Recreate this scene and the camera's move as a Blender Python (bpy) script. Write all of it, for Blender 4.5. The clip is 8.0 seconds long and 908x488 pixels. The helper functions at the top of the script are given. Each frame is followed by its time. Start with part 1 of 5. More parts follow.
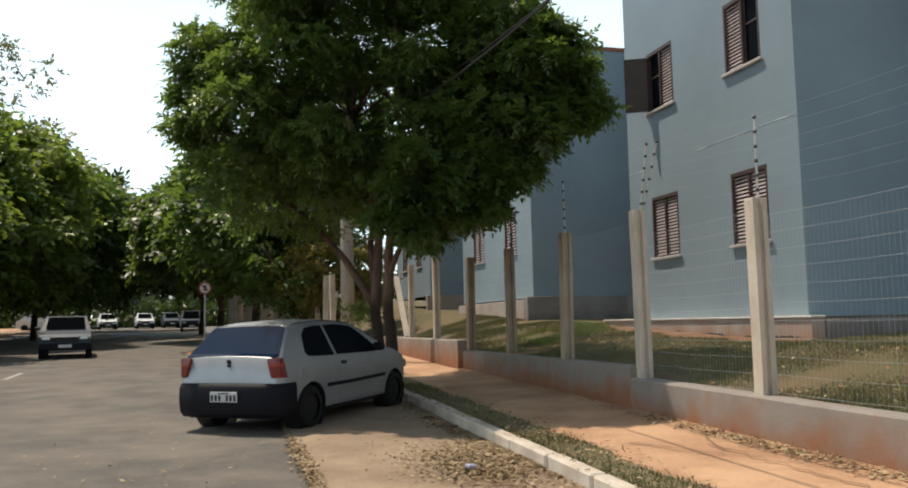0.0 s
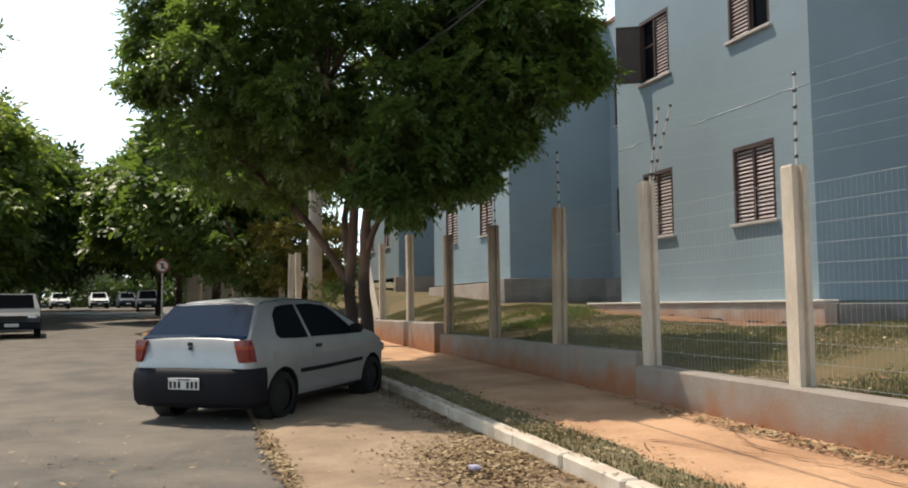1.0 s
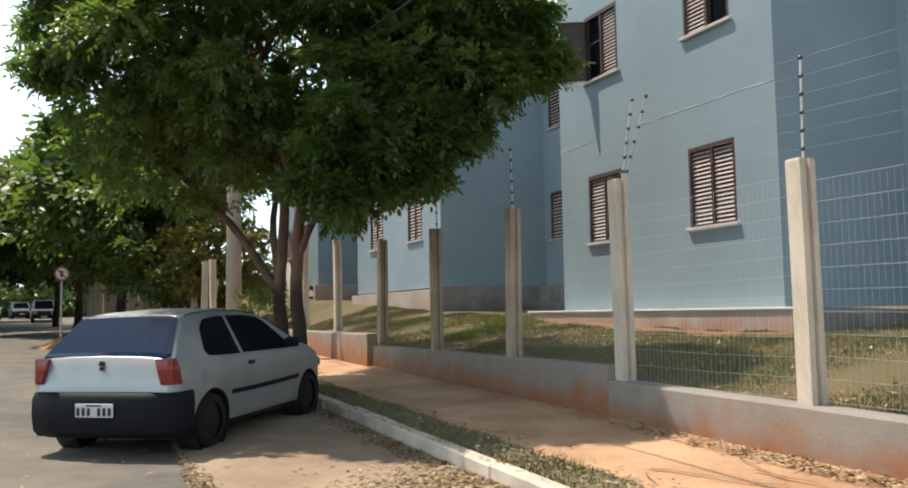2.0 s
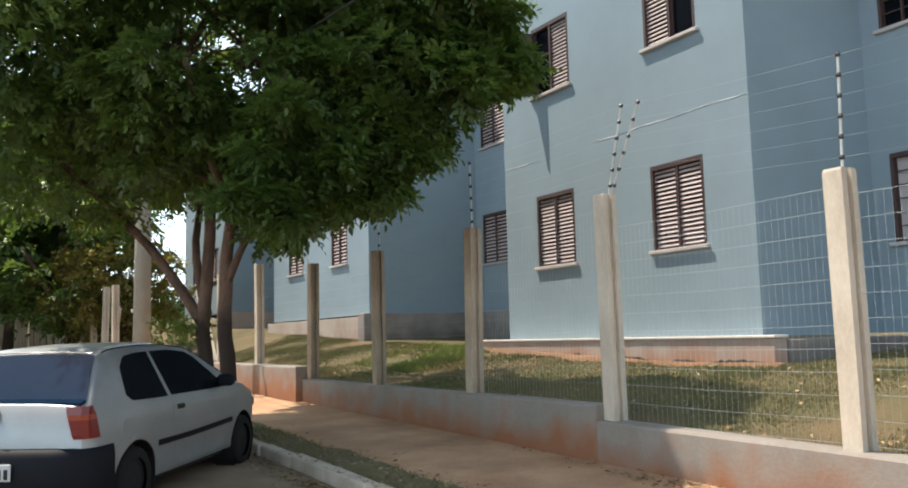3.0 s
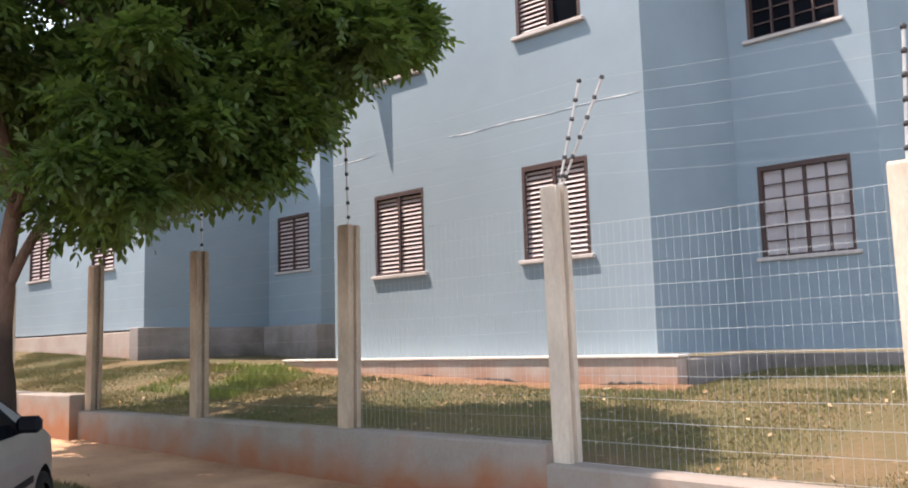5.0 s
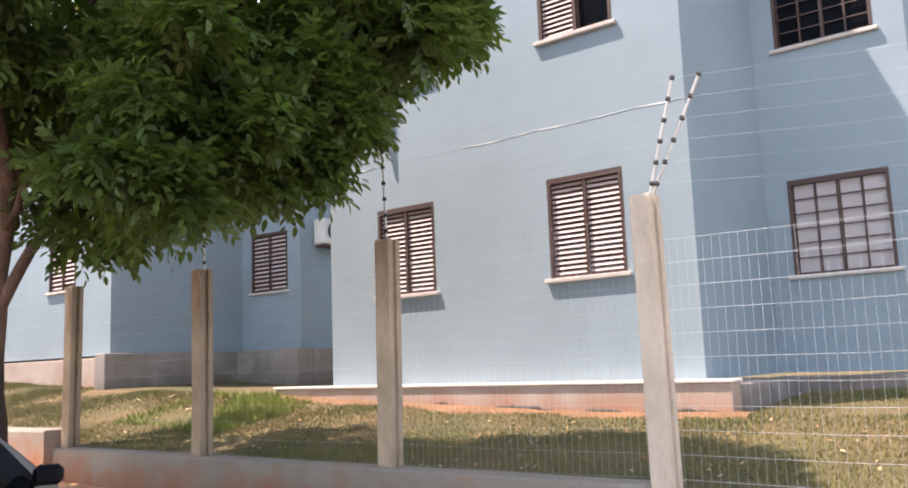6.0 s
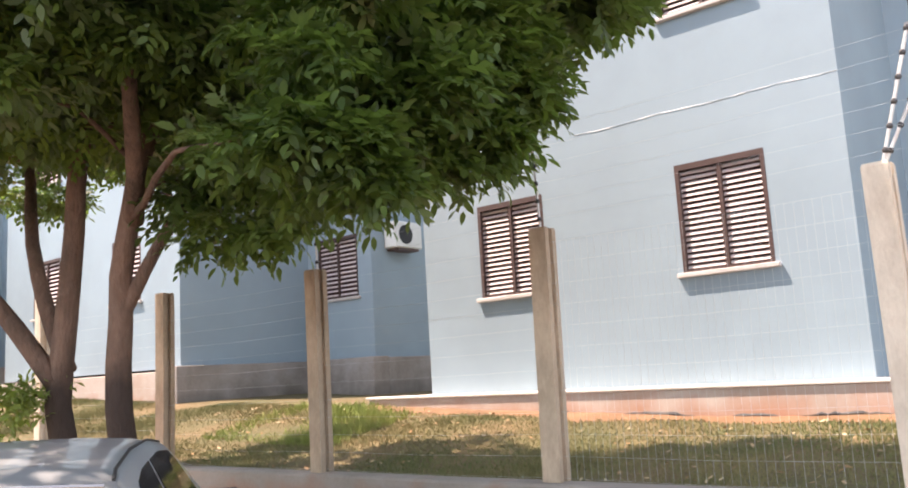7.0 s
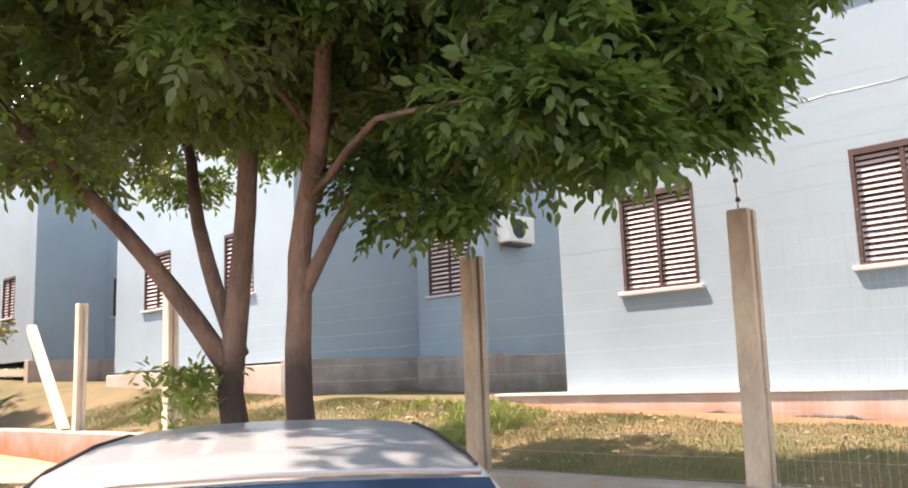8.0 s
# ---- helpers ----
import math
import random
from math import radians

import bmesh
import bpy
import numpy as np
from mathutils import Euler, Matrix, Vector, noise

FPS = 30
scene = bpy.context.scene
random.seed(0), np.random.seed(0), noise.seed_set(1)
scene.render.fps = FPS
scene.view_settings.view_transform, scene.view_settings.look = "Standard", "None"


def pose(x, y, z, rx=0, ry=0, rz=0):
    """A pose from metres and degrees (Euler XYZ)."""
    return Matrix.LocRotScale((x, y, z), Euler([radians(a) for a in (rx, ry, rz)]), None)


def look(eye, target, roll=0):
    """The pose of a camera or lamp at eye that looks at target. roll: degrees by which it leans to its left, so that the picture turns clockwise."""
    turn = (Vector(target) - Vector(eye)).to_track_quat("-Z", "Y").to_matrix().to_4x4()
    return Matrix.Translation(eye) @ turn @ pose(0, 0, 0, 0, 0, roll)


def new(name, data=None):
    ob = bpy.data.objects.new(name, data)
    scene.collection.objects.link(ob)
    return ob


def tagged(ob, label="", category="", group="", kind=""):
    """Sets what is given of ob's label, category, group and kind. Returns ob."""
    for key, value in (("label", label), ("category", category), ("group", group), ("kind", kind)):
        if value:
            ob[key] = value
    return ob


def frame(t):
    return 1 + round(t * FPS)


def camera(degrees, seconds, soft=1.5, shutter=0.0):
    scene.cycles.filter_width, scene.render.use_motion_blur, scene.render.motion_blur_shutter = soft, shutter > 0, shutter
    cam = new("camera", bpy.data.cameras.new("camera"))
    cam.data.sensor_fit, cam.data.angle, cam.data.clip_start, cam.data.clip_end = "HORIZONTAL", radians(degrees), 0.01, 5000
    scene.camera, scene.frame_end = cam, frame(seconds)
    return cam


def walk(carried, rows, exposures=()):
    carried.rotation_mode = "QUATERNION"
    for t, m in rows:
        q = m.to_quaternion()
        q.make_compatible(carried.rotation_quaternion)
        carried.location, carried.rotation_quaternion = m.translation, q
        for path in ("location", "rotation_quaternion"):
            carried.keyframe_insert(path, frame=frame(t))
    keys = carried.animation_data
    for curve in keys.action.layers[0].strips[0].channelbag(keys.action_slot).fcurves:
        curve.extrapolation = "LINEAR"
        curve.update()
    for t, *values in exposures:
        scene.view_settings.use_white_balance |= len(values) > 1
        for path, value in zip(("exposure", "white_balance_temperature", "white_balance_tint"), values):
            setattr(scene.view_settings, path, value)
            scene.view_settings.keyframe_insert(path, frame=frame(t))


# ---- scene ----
cam = camera(55.5, 8.0, soft=1.9)
PATH = [
    (0, (0.252, 0.048, 1.846), (0.765, 1.972, 2.029), -1.2),
    (0.5, (0.253, 0.565, 1.836), (0.799, 2.482, 2.004), -0.9),
    (1, (0.213, 1.197, 1.814), (0.813, 3.1, 1.958), -0.6),
    (2.5, (0.073, 2.982, 1.882), (0.969, 4.76, 2.067), -1.3),
    (3, (0.041, 3.674, 1.917), (1.031, 5.399, 2.132), -1.4),
    (3.5, (-0.022, 4.273, 1.927), (1.071, 5.935, 2.137), -1.0),
    (4, (-0.071, 4.907, 1.952), (1.106, 6.513, 2.139), -0.8),
    (4.5, (-0.108, 5.451, 1.987), (1.253, 6.902, 2.192), -0.9),
    (5, (-0.131, 6.082, 2.03), (1.336, 7.422, 2.26), -1.6),
    (6.5, (-0.234, 8.048, 2.127), (1.333, 9.259, 2.411), -2.2),
    (7, (-0.297, 8.723, 2.115), (1.229, 9.981, 2.412), -3.3),
    (7.5, (-0.453, 9.096, 2.072), (0.981, 10.451, 2.401), -2.4),
    (8, (-0.534, 9.689, 2.071), (0.886, 11.063, 2.381), -2.1),
]
walk(cam, [(t, look(eye, target, roll)) for t, eye, target, roll in PATH],
     exposures=[(0.0, -0.22, 6800, 12), (1.2, 0.08, 6800, 12), (2.5, 0.37, 6550, 10), (4.5, 0.80, 6650, 21), (6.5, 1.33, 7000, 26), (8.0, 1.68, 7150, 26)])

# ---- light ----
SUN_DIR = Vector((0.258, -0.361, -0.896)).normalized()
world = bpy.data.worlds.new("sky")
scene.world = world
world.use_nodes = True
wn = world.node_tree.nodes
sky = wn.new("ShaderNodeTexSky")
sky.sky_type = "NISHITA"
sky.sun_disc = False
sky.sun_elevation = math.asin(-SUN_DIR.z)
sky.sun_rotation = math.atan2(-SUN_DIR.x, -SUN_DIR.y)
sky.dust_density = 2.0
sky.air_density = 1.0
sky.altitude = 500
wl = world.node_tree.links
wn["Background"].inputs["Strength"].default_value = 0.06
wl.new(sky.outputs[0], wn["Background"].inputs["Color"])
# pale summer haze, thickest towards the horizon all round
wco, wsep, wramp = wn.new("ShaderNodeTexCoord"), wn.new("ShaderNodeSeparateXYZ"), wn.new("ShaderNodeMapRange")
wl.new(wco.outputs["Generated"], wsep.inputs[0])
wl.new(wsep.outputs["Z"], wramp.inputs["Value"])
wramp.interpolation_type = "SMOOTHSTEP"
wramp.inputs["From Min"].default_value, wramp.inputs["From Max"].default_value = 0.15, 0.75
wramp.inputs["To Min"].default_value, wramp.inputs["To Max"].default_value = 1.05, 0.12
haze, wadd = wn.new("ShaderNodeBackground"), wn.new("ShaderNodeAddShader")
haze.inputs["Color"].default_value = (0.74, 0.925, 1.0, 1)
# brighter towards the sun, dimmer away from it
wdot, wside, wmul = wn.new("ShaderNodeVectorMath"), wn.new("ShaderNodeMapRange"), wn.new("ShaderNodeMath")
wdot.operation, wmul.operation = "DOT_PRODUCT", "MULTIPLY"
wl.new(wco.outputs["Generated"], wdot.inputs[0])
wdot.inputs[1].default_value = -SUN_DIR
wl.new(wdot.outputs["Value"], wside.inputs["Value"])
wside.interpolation_type = "SMOOTHSTEP"
wside.inputs["From Min"].default_value, wside.inputs["From Max"].default_value = -0.35, 0.5
wside.inputs["To Min"].default_value, wside.inputs["To Max"].default_value = 0.52, 1.5
wl.new(wramp.outputs[0], wmul.inputs[0])
wl.new(wside.outputs[0], wmul.inputs[1])
wl.new(wmul.outputs[0], haze.inputs["Strength"])
wl.new(wn["Background"].outputs[0], wadd.inputs[0])
wl.new(haze.outputs[0], wadd.inputs[1])
wl.new(wadd.outputs[0], wn["World Output"].inputs["Surface"])
sun_data = bpy.data.lights.new("sun", "SUN")
sun_data.energy = 5.0
sun_data.angle = radians(0.6)
sun_data.color = (1.0, 0.91, 0.77)
sun = new("sun", sun_data)
sun.matrix_world = Matrix.Translation((0, 0, 30)) @ SUN_DIR.to_track_quat("-Z", "Y").to_matrix().to_4x4()


# ---- materials ----
def material(name, base, rough=0.8, second=None, scale=3.0, fine=40.0, bump=0.2, metal=0.0, amount=0.5, fine_amount=0.25,
             spec=0.4, stretch=(1, 1, 1), random_amount=0.0, island=False, depth=0.01):
    """Base colour mixed with a second one by broad and fine noise, in metres, with a fine relief."""
    m = bpy.data.materials.new(name)
    m.use_nodes = True
    nt = m.node_tree
    n, l = nt.nodes, nt.links
    b = n["Principled BSDF"]
    b.inputs["Roughness"].default_value = rough
    b.inputs["Metallic"].default_value = metal
    b.inputs["Specular IOR Level"].default_value = spec
    second = second or tuple(c * 0.7 for c in base)
    co = n.new("ShaderNodeTexCoord")
    mp = n.new("ShaderNodeMapping")
    mp.inputs["Scale"].default_value = stretch
    l.new(co.outputs["Object"], mp.inputs["Vector"])
    n1, n2 = n.new("ShaderNodeTexNoise"), n.new("ShaderNodeTexNoise")
    for node, sc, det in ((n1, scale, 5), (n2, fine, 4)):
        node.inputs["Scale"].default_value = sc
        node.inputs["Detail"].default_value = det
        node.inputs["Roughness"].default_value = 0.62
        l.new(mp.outputs[0], node.inputs["Vector"])
    r1 = n.new("ShaderNodeMapRange")
    r1.inputs["From Min"].default_value, r1.inputs["From Max"].default_value = 0.38, 0.66
    r1.inputs["To Max"].default_value = amount
    l.new(n1.outputs["Fac"], r1.inputs["Value"])
    r2 = n.new("ShaderNodeMapRange")
    r2.inputs["From Min"].default_value, r2.inputs["From Max"].default_value = 0.35, 0.7
    r2.inputs["To Max"].default_value = fine_amount
    l.new(n2.outputs["Fac"], r2.inputs["Value"])
    add = n.new("ShaderNodeMath")
    add.use_clamp = True
    l.new(r1.outputs[0], add.inputs[0])
    l.new(r2.outputs[0], add.inputs[1])
    fac = add.outputs[0]
    if random_amount:
        if island:
            src = n.new("ShaderNodeNewGeometry").outputs["Random Per Island"]
        else:
            src = n.new("ShaderNodeObjectInfo").outputs["Random"]
        r3 = n.new("ShaderNodeMath")
        r3.operation = "MULTIPLY_ADD"
        r3.use_clamp = True
        l.new(src, r3.inputs[0])
        r3.inputs[1].default_value = random_amount
        l.new(fac, r3.inputs[2])
        fac = r3.outputs[0]
    mix = n.new("ShaderNodeMix")
    mix.data_type = "RGBA"
    mix.inputs["A"].default_value = (*base, 1)
    mix.inputs["B"].default_value = (*second, 1)
    l.new(fac, mix.inputs["Factor"])
    l.new(mix.outputs["Result"], b.inputs["Base Color"])
    if bump:
        bp = n.new("ShaderNodeBump")
        bp.inputs["Strength"].default_value = bump
        bp.inputs["Distance"].default_value = depth
        l.new(n2.outputs["Fac"], bp.inputs["Height"])
        l.new(bp.outputs[0], b.inputs["Normal"])
    return m


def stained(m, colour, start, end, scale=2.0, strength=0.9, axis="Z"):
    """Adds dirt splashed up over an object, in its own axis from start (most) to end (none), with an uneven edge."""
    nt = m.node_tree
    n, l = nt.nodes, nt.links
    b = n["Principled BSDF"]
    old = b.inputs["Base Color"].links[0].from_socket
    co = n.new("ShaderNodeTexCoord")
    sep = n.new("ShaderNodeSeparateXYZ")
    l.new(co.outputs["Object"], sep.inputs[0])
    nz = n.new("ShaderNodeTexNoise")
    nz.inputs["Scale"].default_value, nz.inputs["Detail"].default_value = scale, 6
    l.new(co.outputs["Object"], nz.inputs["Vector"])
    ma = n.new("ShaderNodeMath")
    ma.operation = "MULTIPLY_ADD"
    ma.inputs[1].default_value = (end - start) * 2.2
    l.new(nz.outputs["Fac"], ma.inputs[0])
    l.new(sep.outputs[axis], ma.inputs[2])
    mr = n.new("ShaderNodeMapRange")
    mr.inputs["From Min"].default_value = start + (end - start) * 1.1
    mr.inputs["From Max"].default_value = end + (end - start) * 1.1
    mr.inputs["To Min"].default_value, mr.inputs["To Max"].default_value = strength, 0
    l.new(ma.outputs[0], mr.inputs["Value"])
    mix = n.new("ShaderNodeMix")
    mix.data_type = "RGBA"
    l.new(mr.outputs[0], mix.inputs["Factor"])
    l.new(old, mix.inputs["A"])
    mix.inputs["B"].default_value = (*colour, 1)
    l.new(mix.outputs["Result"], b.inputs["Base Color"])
    return m


ASPHALT = material("asphalt", (0.088, 0.081, 0.074), 0.9, (0.185, 0.16, 0.132), 1.0, 55, 0.5, amount=0.75, fine_amount=0.45)
APRON = material("apron_concrete", (0.36, 0.27, 0.185), 0.92, (0.20, 0.135, 0.09), 0.9, 30, 0.4, amount=0.75, fine_amount=0.35)
KERB = material("kerb_concrete", (0.66, 0.59, 0.50), 0.9, (0.38, 0.29, 0.22), 2.5, 35, 0.4)
SLAB = material("footpath_slab", (0.56, 0.345, 0.205), 0.92, (0.33, 0.178, 0.10), 1.1, 28, 0.3, amount=0.7, fine_amount=0.3)
STRIP = material("verge_earth", (0.19, 0.15, 0.085), 0.95, (0.10, 0.105, 0.045), 3.0, 25, 0.5)
LAWN = material("lawn_earth", (0.072, 0.076, 0.030), 0.95, (0.155, 0.105, 0.052), 0.7, 18, 0.6, amount=0.9, fine_amount=0.4, depth=0.03)
GRASS = material("grass_blade", (0.080, 0.118, 0.036), 0.8, (0.215, 0.18, 0.078), 0.6, 6, 0.0, amount=0.8, random_amount=0.5, island=True)
FRESH = material("fresh_grass_blade", (0.17, 0.24, 0.045), 0.8, (0.24, 0.25, 0.07), 1.5, 6, 0.0, random_amount=0.5, island=True)
VERGE_GRASS = material("verge_grass_blade", (0.125, 0.132, 0.05), 0.85, (0.20, 0.16, 0.08), 1.5, 6, 0.0, random_amount=0.6, island=True)
CEMENT = stained(material("wall_render", (0.31, 0.275, 0.245), 0.92, (0.21, 0.18, 0.15), 1.3, 30, 0.3, amount=0.6),
                 (0.30, 0.125, 0.06), -0.46, -0.06, 2.3, 0.95)
POST = material("post_concrete", (0.66, 0.58, 0.48), 0.9, (0.38, 0.31, 0.24), 3.0, 40, 0.5, amount=0.55, random_amount=0.35, stretch=(1, 1, 0.4))
# weathered posts by the tree, with its shade put into the darker colour
POST_WORN_SHADED = material("weathered_shaded_post_concrete", (0.52, 0.405, 0.295), 0.92, (0.24, 0.18, 0.13), 3.0, 40, 0.5, amount=0.6, random_amount=0.3, stretch=(1, 1, 0.4))
PAINT_LIGHT = material("wall_paint_pale_blue", (0.274, 0.355, 0.408), 0.85, (0.232, 0.298, 0.342), 0.45, 60, 0.25, amount=0.75, fine_amount=0.15, spec=0.25)
PLINTH = stained(material("plinth_render", (0.46, 0.40, 0.36), 0.92, (0.36, 0.27, 0.22), 1.1, 25, 0.35, amount=0.7),
                 (0.36, 0.17, 0.10), 0.25, 0.6, 2.0, 0.85)
GREY_PLINTH = stained(material("plinth_render_grey", (0.33, 0.30, 0.285), 0.92, (0.19, 0.165, 0.15), 1.3, 25, 0.35, amount=0.85),
                     (0.09, 0.075, 0.065), 0.15, 0.65, 1.6, 0.8)
EDGE = material("apron_edge_white", (0.72, 0.68, 0.63), 0.85, (0.5, 0.45, 0.4), 2.0, 30, 0.2)
ROOF = material("roof_tiles", (0.30, 0.13, 0.08), 0.9, (0.2, 0.1, 0.07), 1.0, 20, 0.3)
FRAME = material("window_frame_steel", (0.085, 0.05, 0.045), 0.55, (0.05, 0.035, 0.033), 6, 60, 0.1)
SLAT = material("shutter_slat_metal", (0.66, 0.57, 0.56), 0.5, (0.5, 0.41, 0.4), 3, 50, 0.1, random_amount=0.25)
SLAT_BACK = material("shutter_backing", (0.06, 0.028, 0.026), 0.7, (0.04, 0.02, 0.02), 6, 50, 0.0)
SHUTTER_DARK = material("shutter_dark_face", (0.09, 0.065, 0.055), 0.6, (0.06, 0.045, 0.04), 4, 50, 0.1)
SILL = material("sill_stone", (0.55, 0.51, 0.49), 0.8, (0.4, 0.36, 0.34), 4, 40, 0.2)
ROOM = material("room_wall", (0.10, 0.09, 0.085), 0.9, (0.07, 0.06, 0.06), 1, 20, 0.0)
CURTAIN = material("curtain_cloth", (0.75, 0.68, 0.68), 0.9, (0.42, 0.35, 0.34), 2, 20, 0.1, stretch=(6, 6, 0.3))
WIRE = material("galvanised_wire", (0.50, 0.52, 0.53), 0.45, (0.45, 0.47, 0.48), 3, 60, 0.0, metal=0.5)
DARK_WIRE = material("cable_black", (0.02, 0.02, 0.022), 0.6, (0.03, 0.03, 0.03), 3, 30, 0.0)
INSULATOR = material("insulator_black", (0.03, 0.03, 0.035), 0.45, (0.05, 0.05, 0.05), 8, 60, 0.0)
ROD = material("rod_painted", (0.62, 0.62, 0.6), 0.5, (0.4, 0.4, 0.4), 4, 60, 0.0, metal=0.3)
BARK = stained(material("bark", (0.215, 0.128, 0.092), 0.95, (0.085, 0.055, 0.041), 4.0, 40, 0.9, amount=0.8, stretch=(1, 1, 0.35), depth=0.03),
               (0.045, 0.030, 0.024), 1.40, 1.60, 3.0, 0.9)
POLE = material("pole_concrete", (0.36, 0.32, 0.27), 0.92, (0.26, 0.23, 0.19), 2, 40, 0.3)
AC_WHITE = material("ac_casing", (0.7, 0.7, 0.68), 0.5, (0.55, 0.55, 0.52), 3, 60, 0.05)
CRACK = material("mortar_white", (0.74, 0.76, 0.77), 0.9, (0.55, 0.58, 0.6), 9, 60, 0.2)
LITTER = material("dry_leaf", (0.58, 0.46, 0.28), 0.9, (0.15, 0.09, 0.042), 3, 20, 0.0, random_amount=0.8, island=True)
LAWN_LITTER = material("pale_dry_leaf", (0.62, 0.52, 0.34), 0.9, (0.30, 0.17, 0.08), 3, 20, 0.0, random_amount=0.8, island=True)
SAND = material("red_sand", (0.50, 0.27, 0.13), 0.95, (0.36, 0.18, 0.08), 2.0, 40, 0.6, amount=0.7)
EARTH = material("bare_red_earth", (0.25, 0.135, 0.075), 0.95, (0.15, 0.085, 0.045), 1.6, 30, 0.6, amount=0.8)
CRACK_EARTH = material("crack_earth", (0.15, 0.08, 0.05), 0.95, (0.09, 0.05, 0.03), 8, 40, 0.0)
PAPER = material("litter_paper", (0.45, 0.42, 0.62), 0.8, (0.6, 0.58, 0.6), 20, 60, 0.0)
CAR_PAINT = material("car_paint_silver", (0.355, 0.372, 0.385), 0.38, (0.265, 0.275, 0.28), 1.2, 80, 0.02, metal=0.45, amount=0.6, spec=0.5)
PLASTIC = material("bumper_plastic", (0.008, 0.009, 0.014), 0.6, (0.012, 0.012, 0.016), 3, 70, 0.15, spec=0.15)
RUBBER = material("tyre_rubber", (0.008, 0.008, 0.008), 0.95, (0.014, 0.013, 0.012), 6, 60, 0.3)
RIM = material("wheel_steel", (0.014, 0.014, 0.015), 0.8, (0.024, 0.022, 0.02), 8, 60, 0.1, metal=0.2)
TINT = material("tinted_glass", (0.006, 0.008, 0.011), 0.03, (0.008, 0.009, 0.012), 2, 30, 0.0, spec=0.12)
TINT.node_tree.nodes["Principled BSDF"].inputs["IOR"].default_value = 1.1
# blue base colour stands in for sky reflected in the dark glass
REAR_SKY_TINT = material("rear_window_sky_blue", (0.009, 0.022, 0.048), 0.03, (0.011, 0.026, 0.054), 2, 30, 0.0, spec=0.2)
RED_LENS = material("lamp_lens_red", (0.19, 0.010, 0.009), 0.2, (0.13, 0.008, 0.007), 12, 60, 0.0, spec=0.6)
AMBER_LENS = material("lamp_lens_amber", (0.32, 0.045, 0.014), 0.22, (0.25, 0.03, 0.010), 12, 60, 0.0, spec=0.6)
CAR_PAINT.node_tree.nodes["Principled BSDF"].inputs["Coat Weight"].default_value = 0.4
SIGN_RED = material("sign_red", (0.30, 0.07, 0.06), 0.6, (0.24, 0.06, 0.05), 5, 50, 0.0)
PLATE = material("plate_grey", (0.6, 0.6, 0.6), 0.5, (0.45, 0.45, 0.45), 8, 60, 0.0)
BLACK = material("black_mark", (0.012, 0.012, 0.014), 0.6, (0.02, 0.02, 0.02), 8, 60, 0.0)
CHROME = material("chrome", (0.6, 0.6, 0.6), 0.15, (0.5, 0.5, 0.5), 8, 60, 0.0, metal=1.0)
LINE = material("road_line_paint", (0.55, 0.53, 0.48), 0.85, (0.22, 0.2, 0.18), 6, 40, 0.2, amount=0.8)
WHITE_CAR = material("car_paint_white", (0.72, 0.72, 0.70), 0.3, (0.62, 0.62, 0.6), 2, 60, 0.0, spec=0.5)
GREY_CAR = material("car_paint_grey", (0.045, 0.062, 0.08), 0.5, (0.03, 0.045, 0.06), 2, 60, 0.0, spec=0.25)
SIGN = material("sign_face", (0.62, 0.6, 0.58), 0.5, (0.5, 0.48, 0.46), 5, 50, 0.0)


def leaf_material(name, a, b, c):
    """Leaves that differ one from another, with a little light passing through."""
    m = material(name, a, 0.42, b, 0.8, 9, 0.0, amount=0.45, fine_amount=0.2, random_amount=0.6, island=True, spec=0.45)
    nt = m.node_tree
    n, l = nt.nodes, nt.links
    tr = n.new("ShaderNodeBsdfTranslucent")
    tr.inputs["Color"].default_value = (*c, 1)
    mix = n.new("ShaderNodeMixShader")
    mix.inputs[0].default_value = 0.38
    l.new(n["Principled BSDF"].outputs[0], mix.inputs[1])
    l.new(tr.outputs[0], mix.inputs[2])
    l.new(mix.outputs[0], n["Material Output"].inputs["Surface"])
    return m


LEAF = leaf_material("leaf_green", (0.024, 0.047, 0.018), (0.105, 0.16, 0.046), (0.21, 0.33, 0.05))
# paler copy: sunlight on the far-side trees put into the green; also fresh shoots
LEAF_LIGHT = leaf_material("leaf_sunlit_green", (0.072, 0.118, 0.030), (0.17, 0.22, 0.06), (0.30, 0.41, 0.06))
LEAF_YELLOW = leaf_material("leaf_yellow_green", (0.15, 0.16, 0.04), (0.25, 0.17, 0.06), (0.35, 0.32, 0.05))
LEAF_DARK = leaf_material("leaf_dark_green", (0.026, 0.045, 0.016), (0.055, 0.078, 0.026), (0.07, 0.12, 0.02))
LEAF_PALE = leaf_material("leaf_pale", (0.16, 0.17, 0.10), (0.22, 0.19, 0.12), (0.2, 0.22, 0.1))


# ---- building helpers ----
def part(name, bm, mat, parent=None, label="", smooth=False):
    """Links a bmesh as one mesh object under a thing or a part."""
    me = bpy.data.meshes.new(name)
    bm.to_mesh(me)
    bm.free()
    if smooth:
        me.polygons.foreach_set("use_smooth", [True] * len(me.polygons))
    me.materials.append(mat)
    ob = new(name, me)
    ob.parent = parent
    return tagged(ob, label)


def piece(name, me, m, parent):
    ob = new(name, me)
    ob.parent = parent
    ob.matrix_basis = m
    return ob


def thing(name, m, label, category, group="", kind=""):
    ob = new(name)
    ob.matrix_basis = m
    return tagged(ob, label, category, group, kind)


